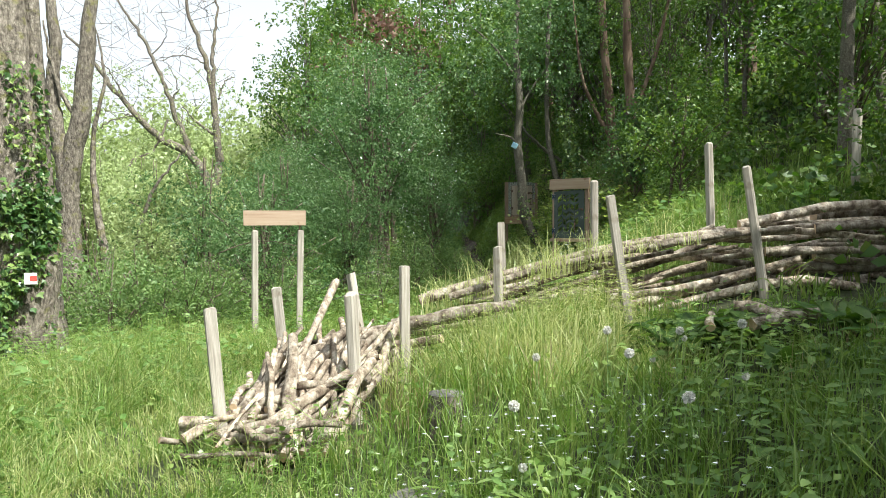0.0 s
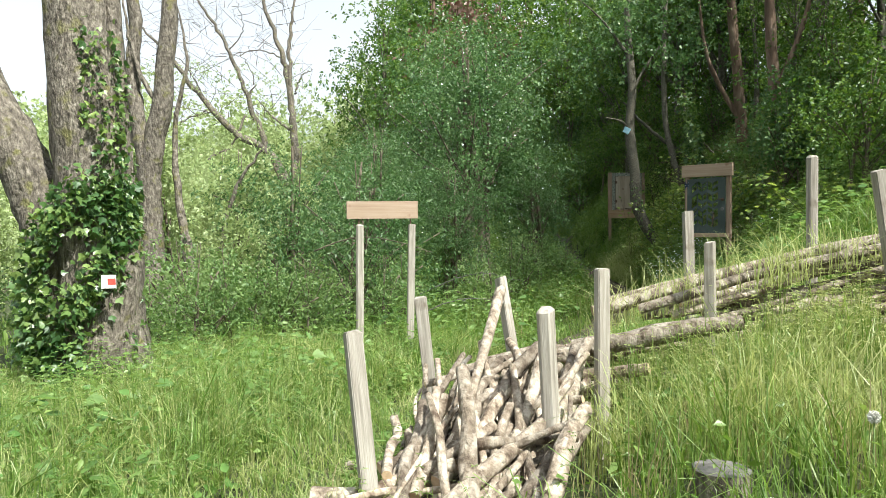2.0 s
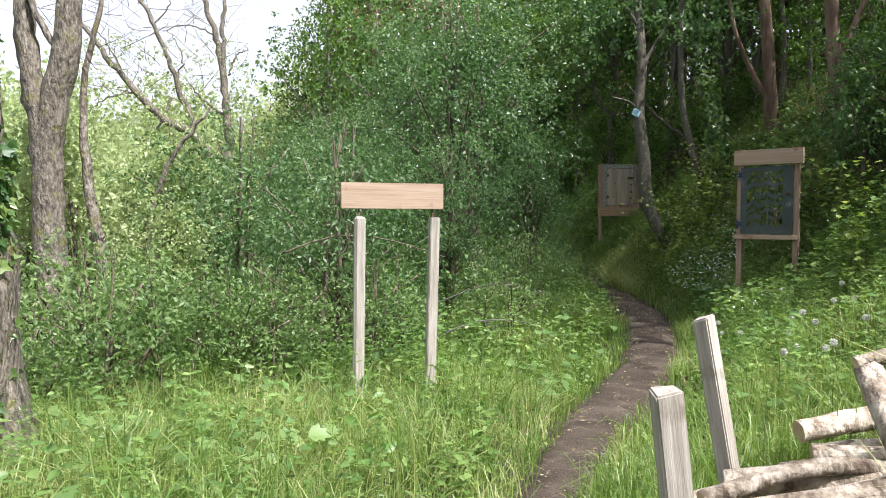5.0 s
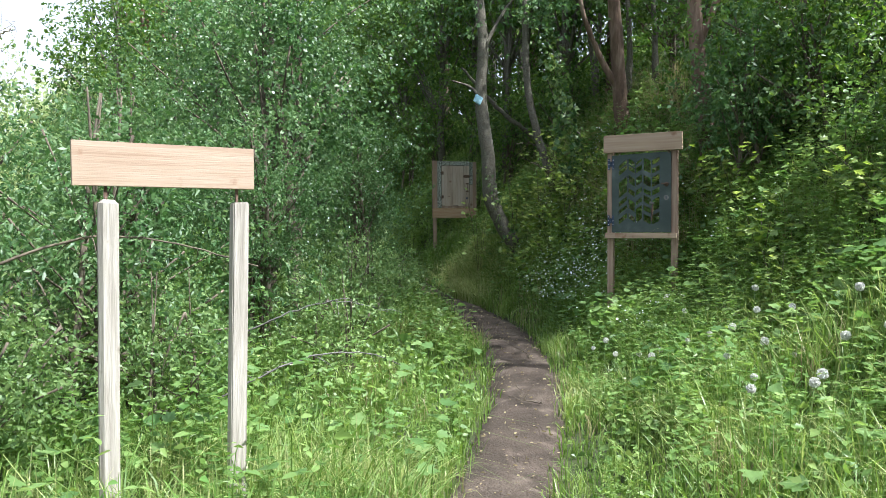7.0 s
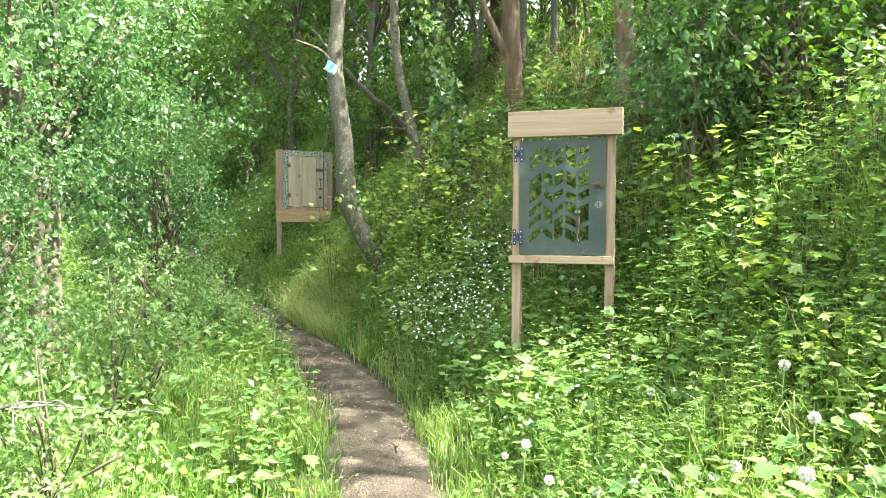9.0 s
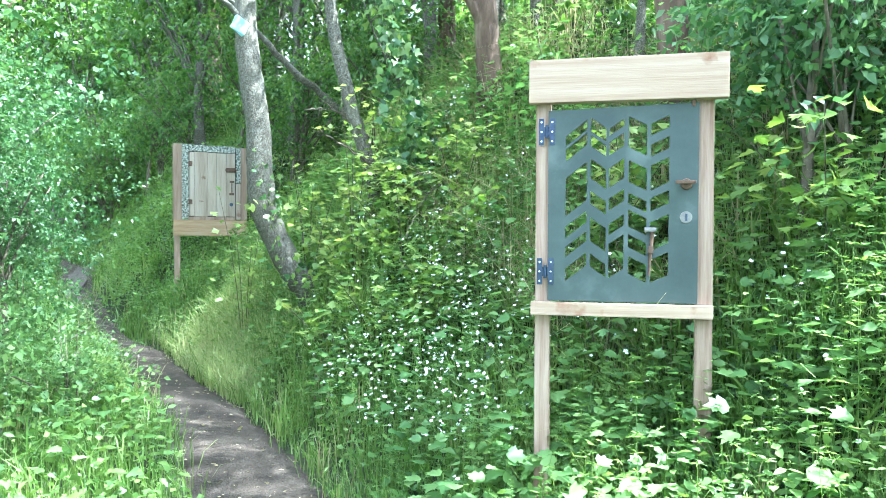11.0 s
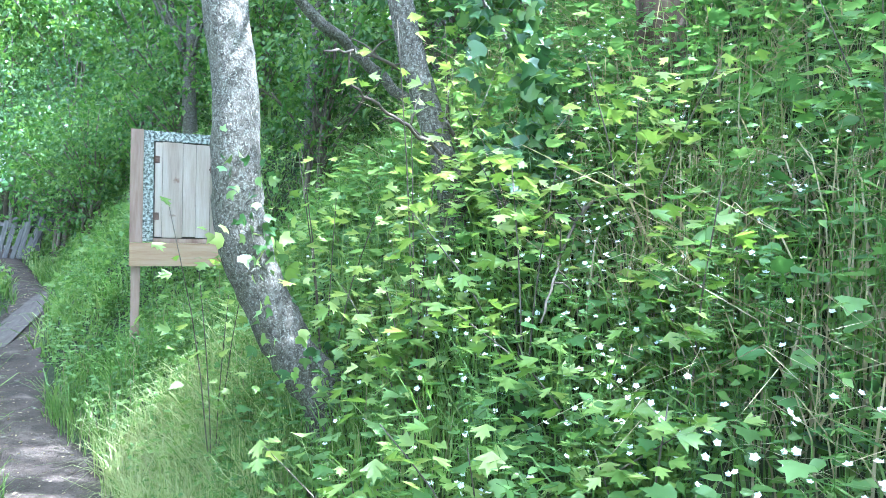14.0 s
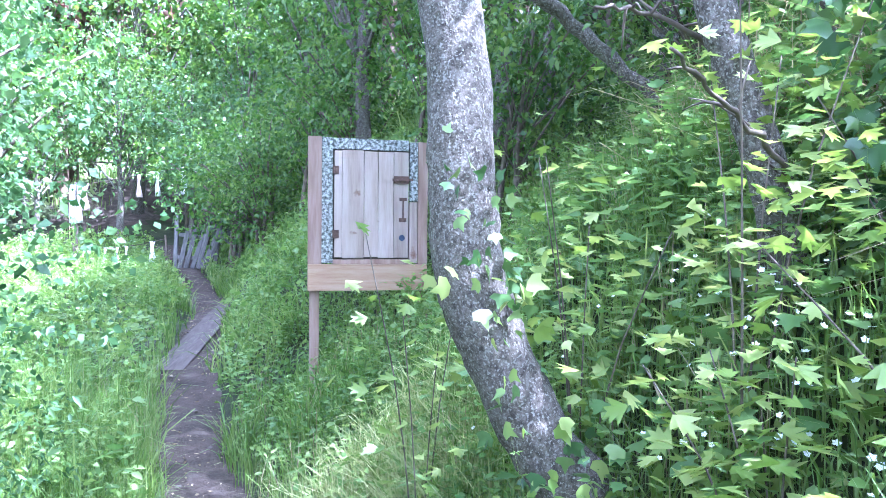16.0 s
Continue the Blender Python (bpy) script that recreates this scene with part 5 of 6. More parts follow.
def blades(name, n, x0, x1, y0, y1, h0, h1, w, mat, label, seed, keep=None, tuft=0.075, lean=0.35, on=None):
    rng = np.random.default_rng(seed)
    per = 14
    cx, cy = rng.uniform(x0, x1, n // per), rng.uniform(y0, y1, n // per)
    x = (cx[:, None] + rng.normal(0, tuft, (len(cx), per))).ravel()
    y = (cy[:, None] + rng.normal(0, tuft, (len(cx), per))).ravel()
    flop = np.repeat(rng.uniform(0, 2 * np.pi, len(cx)), per)
    hs = (rng.uniform(h0, h1, len(cx))[:, None] * rng.uniform(0.55, 1.1, (len(cx), per))).ravel()
    patch = 0.5 + 0.5 * np.sin(1.3 * x + 2.1 * np.sin(0.9 * y)) * np.cos(1.7 * y + 0.8 * x)
    hs = hs * (0.7 + 0.45 * patch)
    ok = off_path(x, y, -0.14 * rng.random(len(x)) ** 2)
    d = clear_of_walk(x, y)
    hs = hs * np.clip(0.3 + d / 1.5, 0.3, 1)
    hs = hs * np.where((x > 1.9) & (y > 3.2) & (y < 5.2), 0.5, 1.0)
    if keep is not None:
        ok &= keep(x, y)
    x, y, hs, flop = x[ok], y[ok], hs[ok], flop[ok]
    m = len(x)
    z = (ground_z(x, y) if on is None else on(x, y)) - 0.02
    th = rng.uniform(0, 2 * np.pi, m)
    side = np.stack([np.cos(th), np.sin(th), np.zeros(m)], -1)
    ph = flop + rng.normal(0, 0.9, m)
    ln = lean * rng.random(m) ** 1.3 * hs
    out = np.stack([np.cos(ph) * ln, np.sin(ph) * ln, np.zeros(m)], -1)
    b = np.stack([x, y, z], -1)
    up = np.stack([np.zeros(m), np.zeros(m), hs], -1)
    ww = (w * rng.uniform(0.6, 1.3, m))[:, None]
    bow = (ln / hs)[:, None]
    low, high = b + up * 0.5 + out * 0.3, b + up * (0.86 - 0.1 * bow) + out * 0.95
    tip = b + up * (1 - 0.45 * bow) + out * 1.75
    v = np.stack([b - side * ww / 2, b + side * ww / 2, low + side * ww * 0.45, low - side * ww * 0.45, high + side * ww * 0.3, high - side * ww * 0.3, tip], 1).reshape(-1, 3)
    o = np.arange(m)[:, None] * 7
    f = np.concatenate([o + [0, 1, 2], o + [0, 2, 3], o + [3, 2, 4], o + [3, 4, 5], o + [5, 4, 6]], 1).reshape(-1, 3)
    ob = new(name, np_mesh(name, v, f, mat))
    return tagged(ob, label, "grass", kind="stuff")


def herbs(name, n, x0, x1, y0, y1, h, size, mat, label, seed, keep=None, width=0.7, clump=0.16, per=7):
    rng = np.random.default_rng(seed)
    k = n // per
    cx, cy = rng.uniform(x0, x1, k), rng.uniform(y0, y1, k)
    d = clear_of_walk(cx, cy)
    ok = off_path(cx, cy, 0.08) & (d > 0.35)
    if keep is not None:
        ok &= keep(cx, cy)
    cx, cy, d = cx[ok], cy[ok], d[ok]
    k = len(cx)
    hh = h * rng.uniform(0.3, 1.0, k) * np.clip(d / 1.0, 0.3, 1)
    x = cx[:, None] + rng.normal(0, clump * 0.5, (k, per))
    y = cy[:, None] + rng.normal(0, clump * 0.5, (k, per))
    z = ground_z(x, y) + hh[:, None] * rng.uniform(0.25, 1.0, (k, per))
    base = np.stack([x, y, z], -1).reshape(-1, 3)
    way = rng.standard_normal((k * per, 3)) * np.array([1, 1, 0.35]) + np.array([0, 0, 0.15])
    if width > 0.9:
        v, f = cut_leaves(base, way, size * rng.uniform(0.6, 1.3, k * per), LOBED, rng, 0.55)
    elif width > 0.75 and size < 0.1:
        v, f = cut_leaves(base, way, size * rng.uniform(0.6, 1.4, k * per), OVAL, rng, 0.6)
    else:
        v, f = leaf_arrays(base, way, size * rng.uniform(0.6, 1.3, k * per), width, rng, 0.2, 0.25)
    return tagged(new(name, np_mesh(name, v, f, mat)), label, "plants", kind="stuff")


def stemmed(name, n, x0, x1, y0, y1, h0, h1, nodes, whorl, size, width, mat, label, seed, keep=None, patch=0.3, per=9, droop=0.15, lean=0.12):
    """Upright herbs: each a thin stem with rings of leaves that shrink towards its tip; they stand in patches."""
    rng = np.random.default_rng(seed)
    k = n // per
    x = (rng.uniform(x0, x1, k)[:, None] + rng.normal(0, patch, (k, per))).ravel()
    y = (rng.uniform(y0, y1, k)[:, None] + rng.normal(0, patch, (k, per))).ravel()
    d = clear_of_walk(x, y)
    ok = off_path(x, y, 0.05) & (d > 0.45)
    if keep is not None:
        ok &= keep(x, y)
    x, y, d = x[ok], y[ok], d[ok]
    m = len(x)
    h = rng.uniform(h0, h1, m) * np.clip(0.2 + d / 1.3, 0.4, 1)
    b = np.stack([x, y, ground_z(x, y) - 0.02], -1)
    top = np.concatenate([rng.normal(0, lean, (m, 2)) * h[:, None], h[:, None]], -1)
    at = lambda t: b + top * np.array([t * t, t * t, t])
    turn = rng.uniform(0, 6.28, m)
    side = np.stack([np.cos(turn), np.sin(turn), np.zeros(m)], -1) * 0.0022
    v = np.stack([b - side, b + side, at(0.55) + side * 0.8, at(0.55) - side * 0.8, at(1.0) + side * 0.3], 1).reshape(-1, 3)
    o = np.arange(m)[:, None] * 5
    made = [(v, np.concatenate([o + [0, 1, 2], o + [0, 2, 3], o + [3, 2, 4]], 1).reshape(-1, 3))]
    for i in range(nodes):
        t = 0.22 + 0.78 * (i + 1) / nodes
        for j in range(whorl):
            a = turn + i * math.pi / whorl * 1.02 + j * 2 * math.pi / whorl + rng.normal(0, 0.2, m)
            way = np.stack([np.cos(a), np.sin(a), rng.normal(0.25 * t - droop, 0.18, m)], -1)
            sz = size * (1.1 - 0.65 * t ** 2) * rng.uniform(0.7, 1.25, m)
            if width < 0.3:
                made.append(leaf_arrays(at(t), way, sz, width, rng, 0.2, 0.1))
            else:
                made.append(cut_leaves(at(t), way, sz, OVAL * np.array([1, width / 0.55]), rng, 0.8))
    v, f = merge(made)
    return tagged(new(name, np_mesh(name, v, f, mat)), label, "plants", kind="stuff")


def lobed_cover(name, n, x0, x1, y0, y1, h0, h1, size, mat, label, seed, keep=None, patch=0.3, per=14):
    """Lobed leaves held level on stalks, in patches."""
    rng = np.random.default_rng(seed)
    k = n // per
    x = (rng.uniform(x0, x1, k)[:, None] + rng.normal(0, patch, (k, per))).ravel()
    y = (rng.uniform(y0, y1, k)[:, None] + rng.normal(0, patch, (k, per))).ravel()
    ok = off_path(x, y, 0.08) & (clear_of_walk(x, y) > 0.5)
    if keep is not None:
        ok &= keep(x, y)
    x, y = x[ok], y[ok]
    m = len(x)
    foot = np.stack([x, y, ground_z(x, y)], -1)
    base = foot + np.stack([rng.normal(0, 0.05, m), rng.normal(0, 0.05, m), rng.uniform(h0, h1, m)], -1)
    side = unit(rng.standard_normal((m, 3)) * np.array([1, 1, 0])) * 0.002
    stalk = (np.stack([foot - side, foot + side, base], 1).reshape(-1, 3), np.arange(3 * m).reshape(-1, 3))
    way = rng.standard_normal((m, 3)) * np.array([1, 1, 0.2])
    v, f = merge([stalk, cut_leaves(base, way, size * rng.uniform(0.6, 1.3, m), PALMATE, rng, 0.78)])
    return tagged(new(name, np_mesh(name, v, f, mat)), label, "plants", kind="stuff")


not_pile = lambda x, y: ~((x > -0.6) & (x < 5) & (y > 4.7) & (y < 6.2)) & ~((x > -0.75) & (x < 0.3) & (y > 2.9) & (y < 4.7))
blades("meadow_grass", 66000, -5.5, 5.5, 0.6, 9.5, 0.24, 0.56, 0.0075, L_GRASS, "lush sunlit meadow grass around the log pile", 1, not_pile, lean=0.75)
blades("path_side_grass", 54000, -3.5, 3.0, 9.0, 21, 0.2, 0.46, 0.009, L_GRASS, "long grass lining both sides of the footpath", 2, lean=0.6)
blades("bank_grass", 28000, -5.5, 3.5, 19.5, 34, 0.22, 0.5, 0.014, L_GRASS, "tall grass on the slope by the plank door frame", 3, lean=0.9)
blades("distant_grass", 14000, -26, -5, 6, 50, 0.25, 0.55, 0.035, L_GRASS, "rough grass sloping down to the stream", 4, lambda x, y: np.abs(x - stream_x(y)) > 3.0, tuft=0.3)
blades("rear_grass", 8000, -6, 8, -5, 1.2, 0.2, 0.4, 0.012, L_GRASS, "lush grass where the walk begins", 5)
blades("bank_top_grass", 18000, 2.2, 9, 4, 30, 0.25, 0.55, 0.016, L_GRASS, "grass hanging down the steep wooded bank", 6, lean=0.8)
blades("pile_grass", 5200, 0.25, 2.6, 4.1, 5.08, 0.4, 0.8, 0.006, L_GRASS, "tall grass growing up against the log stack", 8, lean=0.5)
blades("verge_grass", 9000, -2.4, -0.1, 16.5, 22, 0.35, 0.7, 0.008, L_GRASS, "tall seeding grass on the verge of the path", 9, lambda x, y: x < path_x(y), lean=0.7)
# Blades coloured pale where sun strikes the mound.
blades("lit_grass_mound", 6500, 0.5, 1.4, 17.0, 19.0, 0.25, 0.55, 0.007, L_LIT_STRAW, "pale grass mound beside the curved trunk, sunlight put into its colour", 31, lean=0.9)
blades("hanging_grass", 5200, 2.4, 4.2, 13.0, 19.0, 0.3, 0.65, 0.008, L_DRY, "brown dead grass hanging down the bank", 32, lean=1.3)
blades("dry_grass", 6000, -1.5, 4.0, 2.5, 22, 0.25, 0.55, 0.006, L_DRY, "dry straw-coloured grass stalks", 7)
blades("pale_meadow_grass", 24000, -6.0, -0.5, 0.3, 9.0, 0.3, 0.62, 0.006, L_LIT_STRAW, "pale seeding grass in the meadow, lightened further as if sunlit", 33, not_pile, lean=0.9)
blades("pale_pile_grass", 5000, 0.2, 2.3, 3.5, 5.1, 0.35, 0.75, 0.006, L_LIT_STRAW, "pale cleavers and grass climbing the log stack", 34, lean=0.7)
# Sunlight on the verge, given as paler blades.
blades("lit_verge_grass", 5000, 0.45, 2.2, 5.6, 11.5, 0.25, 0.5, 0.007, L_LIT_STRAW, "weeds on the verge, sunlight put into their pale colour", 35, lambda x, y: x > path_x(y) + 0.2, lean=0.9)
blades("bank_blades", 9000, 0.7, 3.6, 10, 19, 0.3, 0.6, 0.006, L_GRASS, "thin upright grass among the bank herbs", 36, lambda x, y: x > foot_x(y), lean=0.5)
herbs("bank_herbs", 52000, 0.6, 4.2, 9.5, 23, 0.5, 0.044, L_HERB, "nettles and cleavers covering the shaded bank", 11, lambda x, y: x > foot_x(y) - 0.1, width=0.55)
herbs("bank_nettles", 3000, 0.6, 4.0, 9.5, 23, 0.5, 0.055, L_HERB, "taller nettles standing on the bank", 19, lambda x, y: x > foot_x(y) - 0.05, width=0.8, clump=0.1)
herbs("slope_herbs", 16000, -0.7, 1.7, 17.2, 23.5, 0.4, 0.05, L_HERB, "cleavers and nettles on the slope below the plank door", 20, lambda x, y: x > path_x(y))
herbs("bank_ivy", 15000, 1.9, 6.0, 10.5, 26, 0.25, 0.07, L_IVY, "ivy creeping over the steep bank", 12, width=0.95)
herbs("meadow_herbs", 13000, -6, 4.2, 1.0, 10, 0.5, 0.05, L_HERB, "leafy weeds among the meadow grass", 13, not_pile, width=0.6)
herbs("meadow_nettles", 900, -5.5, -0.8, 2.5, 10, 0.55, 0.07, L_DOCK, "pale broad nettle leaves above the grass", 18, width=0.8, clump=0.12)
herbs("hedge_herbs", 30000, -6, 0.4, 9.2, 22, 0.65, 0.05, L_HERB, "leafy weeds along the hedge foot", 14, lambda x, y: x < path_x(y))
herbs("far_herbs", 22000, -7, 1.5, 22, 36, 0.5, 0.09, L_HERB, "nettle bed beside the far path", 15)
herbs("hill_undergrowth", 30000, 4, 14, 4, 36, 0.8, 0.13, L_WOOD, "dark undergrowth on the wooded hill", 16, clump=0.4)
herbs("valley_scrub", 16000, -30, -6, 10, 55, 0.9, 0.17, L_HAZE_PALE, "light green scrub along the stream, paled for haze", 17, lambda x, y: (np.abs(x - stream_x(y)) > 3.6) & (np.sin(0.7 * x) * np.cos(0.5 * y) > 0.0), clump=0.6)


# Paler blades give the foreground its sunlit tone.
blades("near_lit_grass", 6500, -4.0, 0.3, -0.6, 2.6, 0.25, 0.5, 0.006, L_LIT_STRAW, "flopping foreground grass, its paleness standing for sunlight", 37, lean=1.1)
blades("stack_top_grass", 620, 0.1, 2.7, 4.95, 5.75, 0.22, 0.5, 0.006, L_LIT_STRAW, "pale grass grown through the top of the log stack", 38, lean=1.0, on=lambda x, y: top_line(x) - 0.16)
blades("verge_tall_grass", 9000, 0.6, 3.3, 6.5, 13.2, 0.3, 0.6, 0.007, L_GRASS, "lush grass rising from the path to the bank", 39, lambda x, y: x > path_x(y) + 0.25, lean=0.8)
blades("tussocks", 4200, -5.8, -0.2, 1.2, 9.6, 0.45, 0.8, 0.009, L_GRASS, "tall grass tussocks standing above the meadow", 40, not_pile, tuft=0.05, lean=1.2)
blades("heap_side_grass", 3200, -1.1, 0.5, 4.7, 6.7, 0.45, 0.75, 0.007, L_GRASS, "tall grass behind the end of the log heap", 41, lambda x, y: ~((x > -0.2) & (y < 6.1)), lean=0.7)
on_bank = lambda x, y: x > foot_x(y) + 0.05
left_of_path = lambda x, y: x < path_x(y)
stemmed("tall_nettles", 420, -6.2, -0.9, 1.2, 10.2, 0.35, 0.75, 6, 2, 0.1, 0.5, L_NETTLE, "nettles with paired leaves standing in the meadow", 51, not_pile)
stemmed("hedge_nettles", 700, -6.2, 0.2, 9.0, 22, 0.4, 0.85, 6, 2, 0.1, 0.5, L_NETTLE, "nettles crowding the foot of the hedge", 52, left_of_path)
stemmed("meadow_cleavers", 800, -5.5, 0.2, 1.2, 9.5, 0.4, 0.75, 8, 6, 0.045, 0.18, L_HERB, "cleavers with whorls of narrow leaves in the grass", 53, not_pile)
stemmed("pile_cleavers", 420, 0.3, 2.0, 4.2, 5.1, 0.35, 0.8, 9, 6, 0.045, 0.18, L_LIT_STRAW, "pale cleavers scrambling up the log stack", 54, patch=0.15)
stemmed("bank_cleavers", 900, 0.8, 3.6, 9.5, 19, 0.45, 0.9, 9, 6, 0.048, 0.18, L_HERB, "cleavers with whorled leaves rising from the bank", 55, on_bank)
stemmed("bank_tall_nettles", 900, 0.8, 3.8, 9.0, 19, 0.3, 0.65, 6, 2, 0.085, 0.55, L_NETTLE, "nettles with paired toothed leaves on the bank", 56, on_bank)
stemmed("shade_weeds", 260, 0.4, 4.4, 0.2, 4.2, 0.25, 0.5, 5, 2, 0.1, 0.5, L_NETTLE, "leafy weeds in the shaded grass", 57, not_pile)
stemmed("verge_weeds", 600, 0.3, 2.8, 5.8, 12.5, 0.3, 0.65, 6, 2, 0.08, 0.55, L_NETTLE, "leafy weeds on the verge of the path", 58, lambda x, y: x > path_x(y) + 0.3)
stemmed("slope_nettles", 450, -0.6, 1.6, 17.4, 24, 0.3, 0.6, 6, 2, 0.08, 0.5, L_NETTLE, "nettles on the slope below the plank door", 59, lambda x, y: x > path_x(y))
stemmed("far_nettles", 600, -5.0, -0.6, 19, 31, 0.4, 0.8, 6, 2, 0.1, 0.5, L_NETTLE, "nettle bed beside the far path", 60, left_of_path)
lobed_cover("verge_groundcover", 900, 0.9, 3.4, 7.5, 13.5, 0.15, 0.5, 0.11, L_FIELD, "pale lobed leaves covering the verge", 61, on_bank)
lobed_cover("bank_groundcover", 5200, 1.2, 3.8, 12.0, 18.6, 0.12, 0.5, 0.085, L_FIELD, "lobed leaves covering the shaded bank", 62, on_bank)
lobed_cover("meadow_groundcover", 420, -5.0, -0.8, 1.4, 9.5, 0.15, 0.45, 0.11, L_FIELD, "broad lobed weeds among the grass", 63, not_pile)
lobed_cover("hedge_groundcover", 700, -5.0, 0.2, 8.5, 20, 0.2, 0.7, 0.1, L_FIELD, "lobed leaves along the hedge foot", 64, left_of_path)


def rosette(name, x, y, n, size, seed, label, mat=L_DOCK, rise=0.5):
    """A plant of broad curved leaves, each of several faces."""
    rng = np.random.default_rng(seed)
    vs, fs = [], []
    for i in range(n):
        a = i * 2.4 + rng.uniform(-0.3, 0.3)
        L = size * rng.uniform(0.6, 1.1)
        W = L * rng.uniform(0.32, 0.45)
        el = rise * rng.uniform(0.5, 1.2)
        d, s = np.array([math.cos(a), math.sin(a), 0]), np.array([-math.sin(a), math.cos(a), 0])
        o = len(vs)
        k = 6
        for j in range(k):
            t = j / (k - 1)
            w = W * math.sin(math.pi * min(0.08 + t * 0.92, 1.0)) ** 0.7 * 0.5 + 0.003
            c = d * (L * t) + np.array([0, 0, L * (el * 1.6 * t - 1.1 * t * t * el) + 0.03 + 0.06 * rng.normal() * t * L])
            vs += [c - s * w + np.array([0, 0, w * 0.35]), c, c + s * w + np.array([0, 0, w * 0.35])]
        for j in range(k - 1):
            b = o + j * 3
            fs += [(b, b + 1, b + 4, b + 3), (b + 1, b + 2, b + 5, b + 4)]
    ob = new(name, np_mesh(name, vs, fs, mat, True))
    ob.matrix_basis = pose(x, y, gz(x, y))
    return tagged(ob, label, "plant")


rr = random.Random(9)
for i in range(34):
    x, y = rr.uniform(-3.4, -0.9), rr.uniform(3.0, 10.2)
    if abs(x - float(path_x(y))) > 0.6 and float(clear_of_walk(np.array([x]), np.array([y]))[0]) > 0.75:
        rosette("broadleaf_plant", x, y, rr.randint(6, 11), rr.uniform(0.18, 0.3), i, "broad-leaved green weed standing in the grass")
for i in range(12):
    x, y = rr.uniform(2.0, 3.6), rr.uniform(3.0, 4.3)
    rosette("dock_plant", x, y, rr.randint(8, 13), rr.uniform(0.3, 0.42), 60 + i, "large dark dock with long curling leaves", L_WOOD, 0.8)
for i in range(26):
    x, y = rr.uniform(1.3, 2.6), rr.uniform(8.6, 12.2)
    if float(clear_of_walk(np.array([x]), np.array([y]))[0]) > 0.8:
        rosette("broadleaf_plant", x, y, rr.randint(6, 10), rr.uniform(0.16, 0.3), 90 + i, "lobed green weed growing on the verge")


def maple(x, y, h, spread, n, size, seed, leaf=None):
    """A maple sapling: thin stems and flat lobed leaves held level."""
    rng = np.random.default_rng(seed)
    root = thing("maple_sapling", (x, y, gz(x, y)), "young maple sapling with bright lobed yellow-green leaves", "sapling", "maple saplings")
    lobes = [(0, 0), (0.28, -0.28), (0.55, -0.52), (0.5, -0.2), (0.82, -0.3), (0.72, -0.1), (1.0, 0), (0.72, 0.1), (0.82, 0.3), (0.5, 0.2), (0.55, 0.52), (0.28, 0.28)]
    L = np.array(lobes)
    vs, fs = [], []
    stems = [(rng.normal(0, spread * 0.5), rng.normal(0, spread * 0.5), h * rng.uniform(0.6, 1.0)) for _ in range(4)]
    for sx, sy, sh in stems:
        part("stem", np_mesh("stem", *limb([(0, 0, -0.1, 0.005), (sx * 0.4, sy * 0.4, sh * 0.5, 0.0035), (sx, sy, sh * 0.95, 0.002)], 6, 5), M_TWIG, True), root)
    for i in range(n):
        sx, sy, sh = stems[rng.integers(len(stems))]
        t = rng.uniform(0.35, 1.0)
        c = np.array([sx * t ** 1.2, sy * t ** 1.2, sh * t]) + rng.normal(0, spread * 0.22, 3) * np.array([1, 1, 0.5])
        a = rng.uniform(0, 6.28)
        d = unit(np.array([math.cos(a), math.sin(a), rng.normal(-0.15, 0.3)]))
        s = unit(np.cross(d, np.array([0, 0, 1.0]) + rng.normal(0, 0.35, 3)))
        u = np.cross(s, d)
        k = size * rng.uniform(0.6, 1.2)
        o = len(vs)
        for p, q in L:
            vs.append(c + d * p * k + s * q * k + u * (abs(q) * 0.2 - 0.15 * p * p) * k)
        fs += [(o, o + j, o + j + 1) for j in range(1, 11)]
    tagged(part("foliage", np_mesh("foliage", vs, fs, leaf or L_MAPLE), root, "flat lobed leaves"), kind="stuff")


maple(1.85, 16.5, 1.6, 0.5, 160, 0.08, 21)
maple(2.3, 16.3, 0.9, 0.5, 180, 0.08, 22)
maple(2.2, 15.5, 0.6, 0.45, 150, 0.085, 23)
maple(2.6, 15.9, 1.0, 0.5, 170, 0.08, 24)
maple(1.75, 16.2, 0.95, 0.42, 190, 0.085, 1)
maple(1.5, 16.0, 0.6, 0.3, 60, 0.1, 2)
maple(1.75, 15.5, 0.75, 0.38, 150, 0.085, 3)
maple(1.6, 17.2, 1.5, 0.5, 110, 0.08, 4)
maple(2.35, 17.3, 1.2, 0.45, 130, 0.08, 5)
maple(2.1, 15.9, 1.0, 0.42, 150, 0.085, 11)
maple(2.4, 15.3, 0.9, 0.45, 140, 0.085, 12)
maple(2.2, 10.4, 0.7, 0.4, 120, 0.085, 13)
maple(3.0, 10.0, 0.9, 0.5, 150, 0.085, 14)
maple(2.0, 15.0, 0.7, 0.4, 130, 0.085, 6)
maple(2.9, 13.9, 1.2, 0.55, 130, 0.11, 7)
maple(3.1, 12.6, 1.1, 0.55, 130, 0.11, 8)
maple(2.6, 11.3, 0.9, 0.45, 90, 0.11, 9)
maple(1.1, 17.9, 1.9, 0.5, 60, 0.09, 10)
for i, (x, y, h) in enumerate(((2.9, 14.6, 1.5), (3.2, 15.2, 1.3), (2.7, 14.0, 1.1), (3.3, 13.9, 1.6), (2.5, 13.6, 0.8), (3.4, 11.2, 1.1))):
    maple(x, y, h, 0.5, 210, 0.075, 40 + i, L_FIELD)


